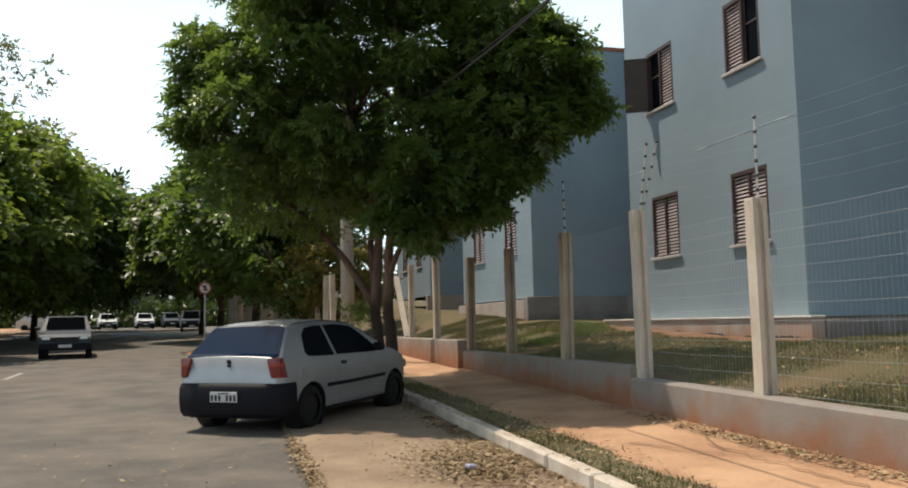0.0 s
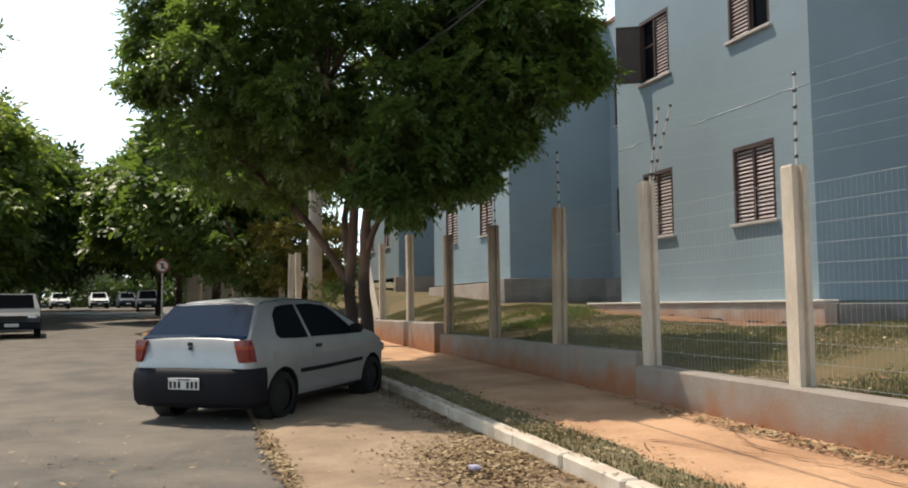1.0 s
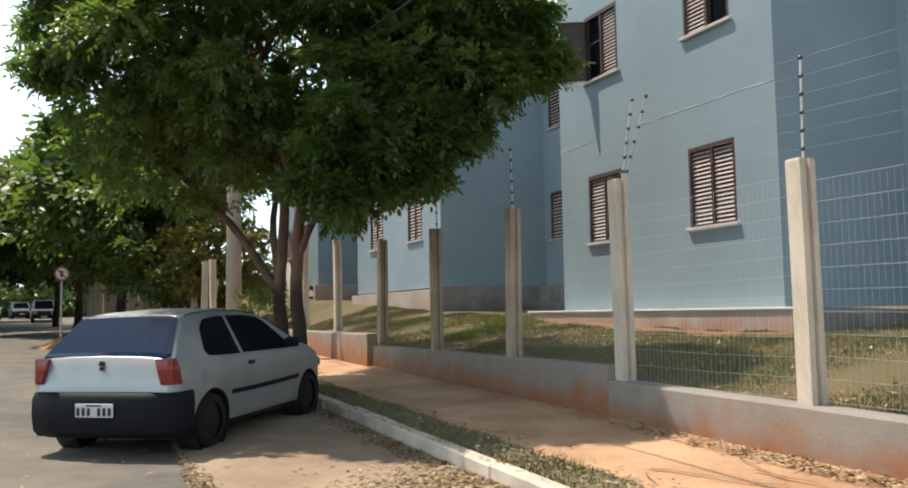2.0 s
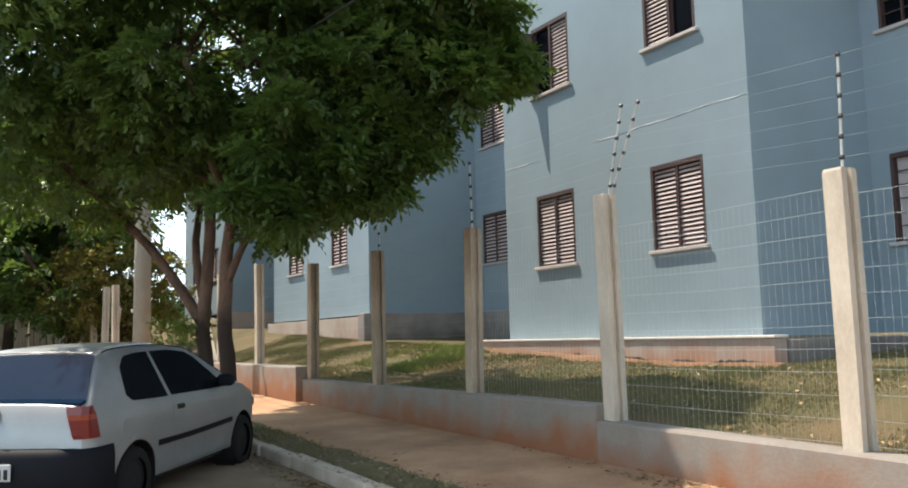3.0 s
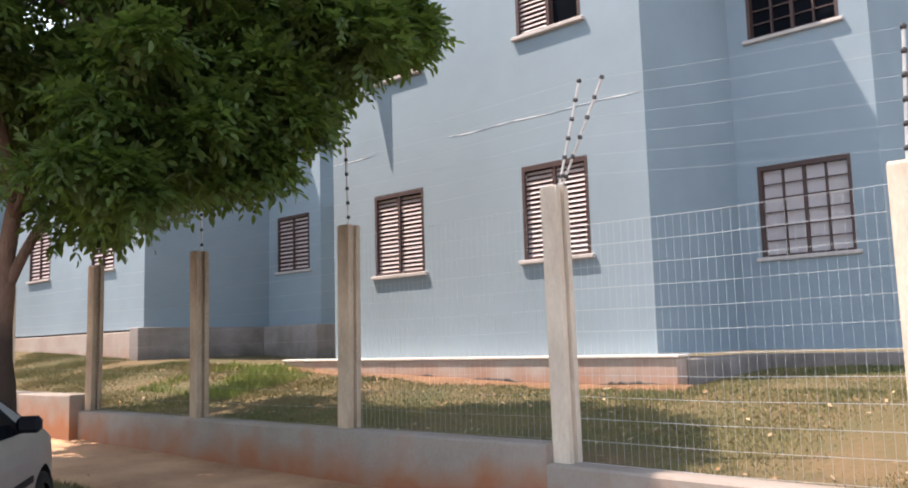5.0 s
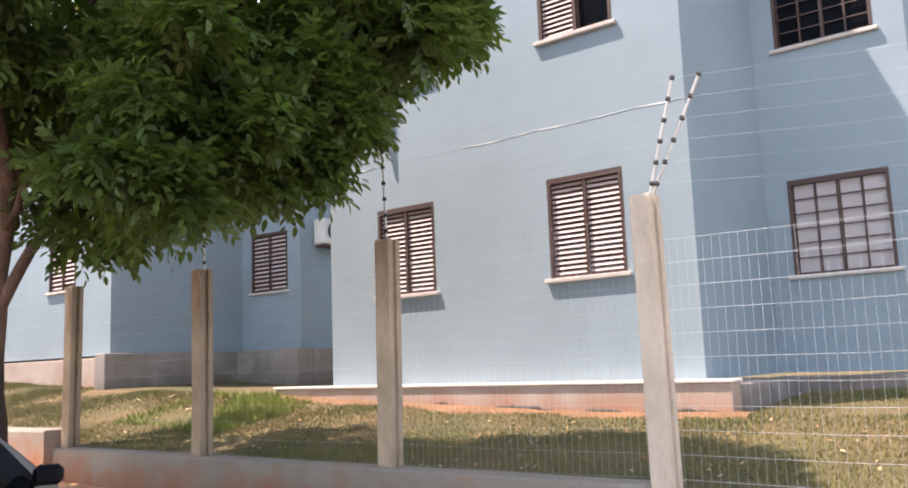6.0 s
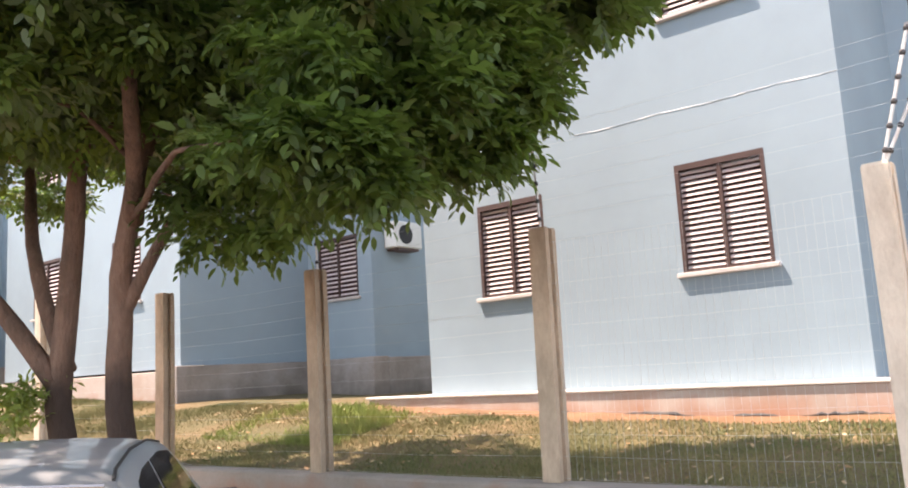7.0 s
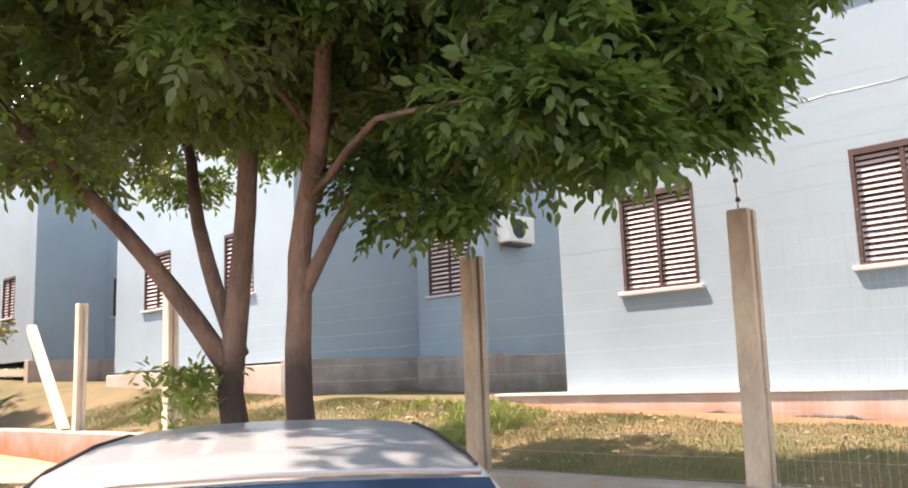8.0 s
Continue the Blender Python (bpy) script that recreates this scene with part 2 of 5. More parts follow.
def box(bm, x0, x1, y0, y1, z0, z1, m=None, bevel=0.0):
    vs = [bm.verts.new((x, y, z)) for z in (z0, z1) for y in (y0, y1) for x in (x0, x1)]
    fs = [bm.faces.new([vs[i] for i in f]) for f in ((0, 2, 3, 1), (4, 5, 7, 6), (0, 1, 5, 4), (2, 6, 7, 3), (0, 4, 6, 2), (1, 3, 7, 5))]
    if bevel:
        es = list({e for f in fs for e in f.edges})
        r = bmesh.ops.bevel(bm, geom=es, offset=bevel, segments=1, affect="EDGES")
        vs = list({v for f in r["faces"] for v in f.verts} | {v for v in vs if v.is_valid})
    if m:
        for v in vs:
            v.co = m @ v.co
    return vs


def boxed(x0, x1, y0, y1, z0, z1, bevel=0.0):
    bm = bmesh.new()
    box(bm, x0, x1, y0, y1, z0, z1, None, bevel)
    return bm


def tube(bm, points, radii, sides=8, cap=True):
    """A tapered round tube through points."""
    rings = []
    pts = [Vector(p) for p in points]
    for i, p in enumerate(pts):
        d = (pts[min(i + 1, len(pts) - 1)] - pts[max(i - 1, 0)]).normalized()
        a = d.orthogonal().normalized() if i == 0 else (a - d * a.dot(d)).normalized()
        b = d.cross(a)
        r = radii[i] if hasattr(radii, "__len__") else radii
        rings.append([bm.verts.new(p + (a * math.cos(k * math.tau / sides) + b * math.sin(k * math.tau / sides)) * r) for k in range(sides)])
    for u, v in zip(rings, rings[1:]):
        for k in range(sides):
            bm.faces.new((u[k], u[(k + 1) % sides], v[(k + 1) % sides], v[k]))
    if cap:
        bm.faces.new(rings[0][::-1])
        bm.faces.new(rings[-1])


def mesh_from(name, verts, faces, mat, smooth=False):
    me = bpy.data.meshes.new(name)
    me.from_pydata([tuple(v) for v in verts], [], faces)
    me.materials.append(mat)
    if smooth:
        me.polygons.foreach_set("use_smooth", [True] * len(me.polygons))
    me.update()
    return me


def bend(y):
    """How far the street swings to one side, further up."""
    d = max(0.0, y - 20.0)
    return -0.1 * d * d / 16.0 if d < 8 else -0.1 * (d - 4.0)


def road_z(y):
    return 0.38 + 0.018 * min(max(y, -60.0), 95.0)


def strip_mesh(name, xs, zs, ys, mat, swing=True, wobble=0.0):
    """A sheet along the street: columns at xs with heights zs over the road."""
    verts, faces = [], []
    for y in ys:
        o = bend(y) if swing else 0.0
        for x, z in zip(xs, zs):
            w = wobble * noise.noise(Vector((x * 1.7, y * 1.7, 0.3))) if wobble else 0.0
            verts.append((x + o, y, road_z(y) + z + w))
    k = len(xs)
    for j in range(len(ys) - 1):
        for i in range(k - 1):
            a = j * k + i
            faces.append((a, a + 1, a + 1 + k, a + k))
    return new(name, mesh_from(name, verts, faces, mat, True))


def span(a, b, step):
    n = max(1, round((b - a) / step))
    return [a + (b - a) * i / n for i in range(n + 1)]

# ---- ground, street ----
ys_far = span(-70, 20, 2.5) + span(20, 100, 4)[1:] + [140, 220, 400, 700]
road = strip_mesh("road", [-700, -120, -40, -16, -10.2, -6, -2, 0.2, 0.95, 2.0, 3.1, 8, 20, 60, 250, 700],
                  [0] * 7 + [-0.01] * 2 + [-0.012, -0.012, -0.02, -0.05, -0.1, -0.1, -0.1], ys_far, ASPHALT)
tagged(road, "worn grey asphalt street rising gently uphill", "road", kind="structure")
apron = strip_mesh("parking_apron", [0.97, 1.02, 1.6, 2.3, 3.06], [-0.012, 0.012, 0.012, 0.01, 0.006], span(-40, 60, 0.6), APRON, wobble=0.012)
tagged(apron, "dusty reddish concrete parking strip with an eroded edge", "pavement", kind="structure")
verge = strip_mesh("verge", [3.19, 3.3, 3.45, 3.6, 3.72], [0.10, 0.135, 0.14, 0.135, 0.125], span(-40, 60, 0.5), STRIP, wobble=0.03)
tagged(verge, "narrow worn verge of earth and sparse grass", "verge", kind="structure")
footpath = strip_mesh("footpath", [3.6, 3.62, 4.2, 4.8, 5.3], [0.05, 0.132, 0.145, 0.165, 0.19], span(-40, 60, 1.0), SLAB, wobble=0.008)
tagged(footpath, "red-earth stained concrete footpath beside the wall", "pavement", kind="structure")
rnd = random.Random(4)

kerb = thing("kerb", Matrix(), "whitewashed concrete kerb with worn stones", "kerb", kind="structure")
kb = boxed(-0.075, 0.075, -0.485, 0.485, -0.15, 0.0, 0.018).copy()
kerb_mesh = bpy.data.meshes.new("kerb_stone")
kb.to_mesh(kerb_mesh)
kb.free()
kerb_mesh.materials.append(KERB)

# far bank of the street and its footpath
left_bank = strip_mesh("far_footpath", [-10.2, -10.18, -13.5, -40], [-0.02, 0.13, 0.16, 0.3], span(-60, 100, 4), SLAB, wobble=0.03)
tagged(left_bank, "earth-stained footpath on the far side of the street", "pavement", kind="structure")


def lawn_z(x, y):
    w = max(1.02 + 0.024 * (min(y, 22.0) - 7.0), road_z(y) + 0.38)
    b = 1.50 + 0.042 * max(0.0, y - 12.5) + 0.12 * min(max((x - 8.4) / 2.0, 0.0), 1.0) * min(max((13.0 - y) / 2.0, 0.0), 1.0)
    f = min(max((x - 5.4) / 2.9, 0.0), 1.0)
    return w + (b - w) * (f * f * (3 - 2 * f) * 0.6 + f * 0.4) + 0.016 * noise.noise(Vector((x * 0.9, y * 0.9, 5.0))) * (1 if x > 5.5 else 0)


lx, ly = span(5.36, 8.6, 0.27) + [10, 12, 20, 60], span(-20, 30, 0.5) + span(30, 60, 2)[1:]
lawn = new("lawn", mesh_from("lawn", [(x, y, lawn_z(x, y)) for y in ly for x in lx],
                             [(j * len(lx) + i, j * len(lx) + i + 1, (j + 1) * len(lx) + i + 1, (j + 1) * len(lx) + i) for j in range(len(ly) - 1) for i in range(len(lx) - 1)], LAWN, True))
tagged(lawn, "patchy dry lawn sloping up to the flats", "lawn", kind="structure")


def blades(name, count, area, height, mat, label, seed, keep=None):
    """Grass as one mesh of many thin blades."""
    r = np.random.RandomState(seed)
    verts, faces = [], []
    while len(faces) < count:
        x, y = r.uniform(area[0], area[1]), r.uniform(area[2], area[3])
        d = noise.noise(Vector((x * 0.8, y * 0.8, seed)))
        if r.rand() > 0.55 + 0.9 * d or (keep and not keep(x, y)):
            continue
        h, a = height * r.uniform(0.4, 1.2) * (1 + 0.8 * d), r.uniform(0, math.tau)
        z = ground_at(x, y)
        w = 0.007
        c, s = math.cos(a), math.sin(a)
        lean = r.uniform(-0.7, 0.7, 2) * h
        k = len(verts)
        verts += [(x - c * w, y - s * w, z - 0.01), (x + c * w, y + s * w, z - 0.01), (x + lean[0], y + lean[1], z + h)]
        faces.append((k, k + 1, k + 2))
    return tagged(new(name, mesh_from(name, verts, faces, mat)), label, "grass", kind="stuff")


def ground_at(x, y):
    return lawn_z(x, y) if x > 5.3 else road_z(y) + 0.13


blades("recess_grass", 22000, (8.3, 10.5, 5.0, 10.5), 0.032, GRASS, "short dry grass beside the recessed wing", 13)
blades("lawn_grass", 130000, (5.45, 8.27, 4.5, 27.0), 0.032, GRASS, "short dry yellow-green lawn grass", 3)
blades("tall_grass", 5000, (6.4, 8.25, 16.2, 18.8), 0.11, FRESH, "taller fresh grass tufts beside the flats", 9)
blades("verge_grass", 10000, (3.22, 3.66, 4.0, 24.0), 0.036, VERGE_GRASS, "sparse grass along the verge", 5)


def litter(name, count, cx, cy, sx, sy, label, seed, height=0.0):
    """Dry leaves lying about, as one mesh."""
    r = np.random.RandomState(seed)
    verts, faces = [], []
    for _ in range(count):
        x, y = r.normal(cx, sx), r.normal(cy, sy)
        if name == "leaf_heap":
            x = min(x, 3.02)
        pile = height * math.exp(-((x - cx) / sx) ** 2 / 2 - ((y - cy) / sy) ** 2 / 2)
        z = road_z(y) + 0.022 + pile * r.rand()
        if 3.05 < x < 3.2:
            z = road_z(y) + 0.15
        elif x >= 3.2:
            z = road_z(y) + 0.16 + max(0, (x - 4.0)) * 0.035
        L, a = r.uniform(0.013, 0.036), r.uniform(0, math.tau)
        u = np.array((math.cos(a), math.sin(a), r.uniform(-0.4, 0.4))) * L
        v = np.array((-math.sin(a), math.cos(a), r.uniform(-0.4, 0.4))) * L * 0.45
        p = np.array((x, y, z))
        k = len(verts)
        verts += [p - u, p - v, p + u, p + v]
        faces.append((k, k + 1, k + 2, k + 3))
    return tagged(new(name, mesh_from(name, verts, faces, LITTER)), label, "leaves", kind="stuff")


litter("leaf_heap", 4200, 2.55, 7.9, 0.32, 0.62, "heap of dry fallen leaves on the parking strip", 1, 0.05)
litter("gutter_leaves", 1500, 2.9, 10.5, 0.1, 1.6, "dry leaves gathered along the kerb", 2)
litter("edge_leaves", 1100, 0.99, 8.5, 0.05, 1.2, "dry leaves along the broken asphalt edge", 3)
litter("wall_leaves", 1400, 5.0, 7.0, 0.09, 1.6, "dry leaves gathered along the wall foot", 4)
litter("road_leaves", 260, -0.3, 8.5, 0.9, 2.2, "stray dry leaves on the asphalt", 6)
litter("verge_leaves", 900, 3.5, 9.0, 0.2, 2.2, "scattered dry leaves on the verge", 5)


def lawn_litter(count, seed):
    """Pale fallen leaves scattered over the lawn, as one mesh."""
    r = np.random.RandomState(seed)
    verts, faces = [], []
    while len(faces) < count:
        x, y = r.uniform(5.5, 8.2), r.uniform(4.5, 20.0)
        if r.rand() > 0.5 + 1.2 * noise.noise(Vector((x * 0.7, y * 0.7, 2.0))):
            continue
        L, a = r.uniform(0.012, 0.038), r.uniform(0, math.tau)
        u = np.array((math.cos(a), math.sin(a), r.uniform(-0.5, 0.5))) * L
        v = np.array((-math.sin(a), math.cos(a), r.uniform(-0.5, 0.5))) * L * 0.5
        p = np.array((x, y, lawn_z(x, y) + 0.028))
        k = len(verts)
        verts += [p - u, p - v, p + u, p + v]
        faces.append((k, k + 1, k + 2, k + 3))
    return tagged(new("lawn_leaves", mesh_from("lawn_leaves", verts, faces, LAWN_LITTER)), "pale dry leaves scattered over the lawn", "leaves", kind="stuff")


lawn_litter(750, 15)
pc = bmesh.new()
box(pc, -0.06, 0.06, -0.03, 0.03, 0, 0.035, None, 0.01)
tagged(part("crushed_wrapper", pc, PAPER), "crushed violet wrapper on the leaf heap", "litter").matrix_basis = pose(2.36, 7.55, road_z(7.55) + 0.05, 12, 8, 40)

# dashes of the middle line
for y0 in (14.0, 22.0, 31.0, 40.0):
    bm = bmesh.new()
    a, b = bend(y0), bend(y0 + 2.2)
    vs = [bm.verts.new(p) for p in ((-4.65 + a, y0, road_z(y0) + 0.004), (-4.53 + a, y0, road_z(y0) + 0.004),
                                    (-4.53 + b, y0 + 2.2, road_z(y0 + 2.2) + 0.004), (-4.65 + b, y0 + 2.2, road_z(y0 + 2.2) + 0.004))]
    bm.faces.new(vs)
    tagged(part("lane_dash", bm, LINE), "worn white lane dash painted on the asphalt", "road marking", "lane dashes", "structure")

# ---- low wall and fence ----
wall_segments = ((-20.0, 10.05, 1.10, 5.17, 1.0), (10.05, 17.95, 1.265, 5.17, 1.0), (17.95, 60.0, 1.48, 5.05, 1.0))
for i, (y0, y1, top, xf, _) in enumerate(wall_segments):
    bm = bmesh.new()
    ys = span(y0, y1, 0.4)
    rows = []
    for y in ys:
        w = 0.012 * noise.noise(Vector((y * 0.7, i, 0)))
        t = max(top + (0.010 * (y - 8.0) if i == 0 else 0.0) + w * 0.6, road_z(y) + 0.3)
        prof = [(xf + w, road_z(y) - 0.15), (xf + w, t - 0.02), (xf + w + 0.02, t), (5.40, t), (5.42, t - 0.02), (5.42, road_z(y) - 0.15)]
        rows.append([bm.verts.new((x, y - (y0 + y1) / 2, z - top)) for x, z in prof])
    for p, q in zip(rows, rows[1:]):
        for k in range(5):
            bm.faces.new((p[k], q[k], q[k + 1], p[k + 1]))
    bm.faces.new(rows[0])
    bm.faces.new(rows[-1][::-1])
    ob = part("garden_wall_%d" % (i + 1), bm, CEMENT)
    ob.matrix_basis = Matrix.Translation((0, (y0 + y1) / 2, top))
    tagged(ob, "low rendered retaining wall stained by red earth", "wall", kind="structure")


def post_mesh(height, mat=POST):
    """Concrete fence post with a groove down two of its sides."""
    bm = bmesh.new()
    a, g, d = 0.078, 0.026, 0.035
    prof = [(-a, -a), (-g, -a), (-g, -a + d), (g, -a + d), (g, -a), (a, -a), (a, a), (g, a), (g, a - d), (-g, a - d), (-g, a), (-a, a)]
    rows = []
    for i, z in enumerate((0, height * 0.35, height * 0.7, height - 0.02, height)):
        s = 0.9 if i == 4 else 1.0
        rows.append([bm.verts.new((x * s + 0.003 * math.sin(7 * z + y * 40), y * s, z)) for x, y in prof])
    for p, q in zip(rows, rows[1:]):
        for k in range(12):
            bm.faces.new((p[k], p[(k + 1) % 12], q[(k + 1) % 12], q[k]))
    bm.faces.new(rows[-1])
    me = bpy.data.meshes.new("post")
    bm.to_mesh(me)
    bm.free()
    me.materials.append(mat)
    return me


def wire_panel(y0, y1, z0, z1, x, step, dense=True, gauge=0.0021):
    """Welded wire between two posts."""
    bm = bmesh.new()
    n = max(2, round((z1 - z0) / 0.165))
    for i in range(n + 1):
        z = z0 + (z1 - z0) * i / n
        sag = -0.012
        tube(bm, [(x, y0, z), (x + 0.004, (y0 + y1) / 2, z + sag), (x, y1, z)], gauge, 4, False)
    if dense:
        for y in span(y0 + 0.05, y1 - 0.05, step):
            box(bm, x - 0.0006, x + 0.0006, y - 0.0006, y + 0.0006, z0, z1)
    return bm


def rod(parent, base, tip, count):
    """Electric-fence rod with its insulators."""
    bm = bmesh.new()
    tube(bm, [base, tip], 0.011, 6)
    r = part("fence_rod", bm, ROD, parent, "thin painted rod")
    b, t = Vector(base), Vector(tip)
    for i in range(count):
        p = b.lerp(t, 0.12 + 0.86 * i / (count - 1))
        bm = bmesh.new()
        tube(bm, [p + Vector((0, 0, -0.018)), p + Vector((0, 0, -0.006)), p + Vector((0, 0, 0.006)), p + Vector((0, 0, 0.018))], [0.012, 0.020, 0.020, 0.012], 8)
        part("insulator", bm, INSULATOR, r, "black plastic insulator")


POST_Y = [-0.1, 2.4, 4.95, 7.47, 9.97, 12.49, 15.15, 17.85, 20.9, 23.9]
POST_TOP = [2.85, 2.9, 2.95, 3.02, 3.23, 3.21, 3.2, 3.25, 3.5, 3.52]
fence = thing("fence", Matrix(), "concrete post fence with welded wire and electric strands", "fence", kind="structure")
for y, top in zip(POST_Y, POST_TOP):
    z0 = 1.06 if y < 10 else 1.22 if y < 18 else 1.45
    piece("post", post_mesh(top - z0, POST_WORN_SHADED if 12 < y < 19 else POST), pose(5.335, y, z0, rnd.uniform(-0.6, 0.6), rnd.uniform(-0.6, 0.6), rnd.uniform(-4, 4)), fence)
for a, b in zip(range(len(POST_Y) - 1), range(1, len(POST_Y))):
    if POST_Y[b] > 21:
        continue
    z0 = 1.13 if POST_Y[b] < 10.2 else 1.29 if POST_Y[b] < 18 else 1.5
    part("wire_panel", wire_panel(POST_Y[a] + 0.08, POST_Y[b] - 0.08, z0, min(POST_TOP[a], POST_TOP[b]) - 0.12, 5.335, 0.06, 2 < POST_Y[b] < 13, 0.0021 if POST_Y[b] < 10.5 else 0.001), WIRE, fence, "galvanised welded wire")
TIPS = {}
for y, top, lean, n in ((2.4, 2.9, ((0, 0.02),), 6), (4.95, 2.95, ((0.0, 0.0),), 6), (7.47, 3.02, ((-0.03, -0.05),), 6), (9.97, 3.23, ((0.0, -0.24), (0.02, -0.42)), 6), (12.49, 3.21, ((0.0, 0.03),), 6), (15.15, 3.2, ((0, 0.03),), 5)):
    for j, (dx, dy) in enumerate(lean):
        rod(fence, (5.36 + 0.03 * j, y, top - 0.02), (5.36 + 0.03 * j + dx, y + dy, top + 0.82), n)
        if j == 0:
            TIPS[y] = (Vector((5.36, y, top - 0.02)), Vector((5.36 + dx, y + dy, top + 0.82)))
keys = sorted(TIPS)
for a, b in zip(keys, keys[1:]):
    for i in range(6):
        f = 0.12 + 0.86 * i / 5
        p, q = TIPS[a][0].lerp(TIPS[a][1], f), TIPS[b][0].lerp(TIPS[b][1], f)
        bm = bmesh.new()
        tube(bm, [p, (p + q) / 2 + Vector((0, 0, -0.015)), q], 0.0007, 4, False)
        part("strand", bm, WIRE, fence, "thin electric strand")

# braces beside the gap of the fence, and the second run of posts up the street
for y0, y1, lean in ((26.0, 24.35, 1),):
    bm = bmesh.new()
    box(bm, -0.07, 0.07, -0.07, 0.07, 0, 2.5)
    ob = part("brace", bm, POST, fence, "slanting concrete brace")
    ob.matrix_basis = look((5.30, y1, 1.46), (5.33, y0, 3.2)) @ pose(0, 0, 0, 180, 0, 0)
second = thing("street_fence", Matrix(), "long row of close concrete fence posts up the street", "fence", kind="structure")
tall = post_mesh(2.5)
bm = bmesh.new()
for k in range(26):
    y = 27.4 + 1.2 * k
    x = 3.9 + bend(y)
    piece("post", tall, pose(x, y, road_z(y) + 0.1, rnd.uniform(-1, 1), rnd.uniform(-1, 1), 6), second)
    if k < 25:
        tube(bm, [(x, y, road_z(y) + 1.3), (3.9 + bend(y + 1.2), y + 1.2, road_z(y + 1.2) + 1.3)], 0.004, 4, False)
        tube(bm, [(x, y, road_z(y) + 2.0), (3.9 + bend(y + 1.2), y + 1.2, road_z(y + 1.2) + 2.0)], 0.004, 4, False)
part("strand", bm, WIRE, second)
bm = bmesh.new()
box(bm, -0.07, 0.07, -0.07, 0.07, 0, 2.3)
ob = part("brace", bm, POST, second, "slanting concrete brace")
ob.matrix_basis = look((3.7, 29.8, 0.95), (3.8, 28.7, 2.9)) @ pose(0, 0, 0, 180, 0, 0)


# ---- blocks of flats ----
def holed_wall(u0, u1, z0, z1, holes, place, thick, inward):
    """A wall with thickness and openings through it. place(u, d, z) gives a point: u along, d into the wall."""
    us = sorted({u0, u1, *[h[0] for h in holes], *[h[1] for h in holes]})
    zs = sorted({z0, z1, *[h[2] for h in holes], *[h[3] for h in holes]})
    bm = bmesh.new()
    cache = {}

    def v(u, d, z):
        key = (u, d, z)
        if key not in cache:
            cache[key] = bm.verts.new(place(u, d, z))
        return cache[key]

    inside = lambda a, b: any(h[0] < a < h[1] and h[2] < b < h[3] for h in holes)
    for a, b in zip(us, us[1:]):
        for c, d in zip(zs, zs[1:]):
            if inside((a + b) / 2, (c + d) / 2):
                continue
            for depth in (0, thick):
                q = [v(a, depth, c), v(b, depth, c), v(b, depth, d), v(a, depth, d)]
                bm.faces.new(q if depth == 0 else q[::-1])
    for a, b, c, d in [(u0, u1, z0, z1)] + [h[:4] for h in holes]:
        for (p, q) in (((a, c), (b, c)), ((b, c), (b, d)), ((b, d), (a, d)), ((a, d), (a, c))):
            pts_u = [u for u in us if min(p[0], q[0]) <= u <= max(p[0], q[0])]
            pts_z = [z for z in zs if min(p[1], q[1]) <= z <= max(p[1], q[1])]
            chain = [(u, p[1]) for u in pts_u] if p[1] == q[1] else [(p[0], z) for z in pts_z]
            for e, f in zip(chain, chain[1:]):
                try:
                    bm.faces.new((v(e[0], 0, e[1]), v(f[0], 0, f[1]), v(f[0], thick, f[1]), v(e[0], thick, e[1])))
                except ValueError:
                    pass
    bmesh.ops.recalc_face_normals(bm, faces=bm.faces)
    return bm


def simple_mesh(name, bm, mat):
    me = bpy.data.meshes.new(name)
    bm.to_mesh(me)
    bm.free()
    me.materials.append(mat)
    return me


def slat_mesh(width):
    bm = bmesh.new()
    box(bm, -width / 2, width / 2, -0.006, 0.006, -0.021, 0.021, pose(0, 0, 0, -38, 0, 0))
    return simple_mesh("slat", bm, SLAT)


SLATS = {}


def slats(parent, x0, x1, z0, z1, y, count, mat_dark=False):
    """Louvre slats one above another between two stiles."""
    key = (round(x1 - x0, 3), mat_dark)
    if key not in SLATS:
        SLATS[key] = slat_mesh(x1 - x0)
        if mat_dark:
            SLATS[key].materials[0] = SHUTTER_DARK
    for i in range(count):
        z = z0 + (z1 - z0) * (i + 0.5) / count
        piece("slat", SLATS[key], pose((x0 + x1) / 2, y, z), parent)


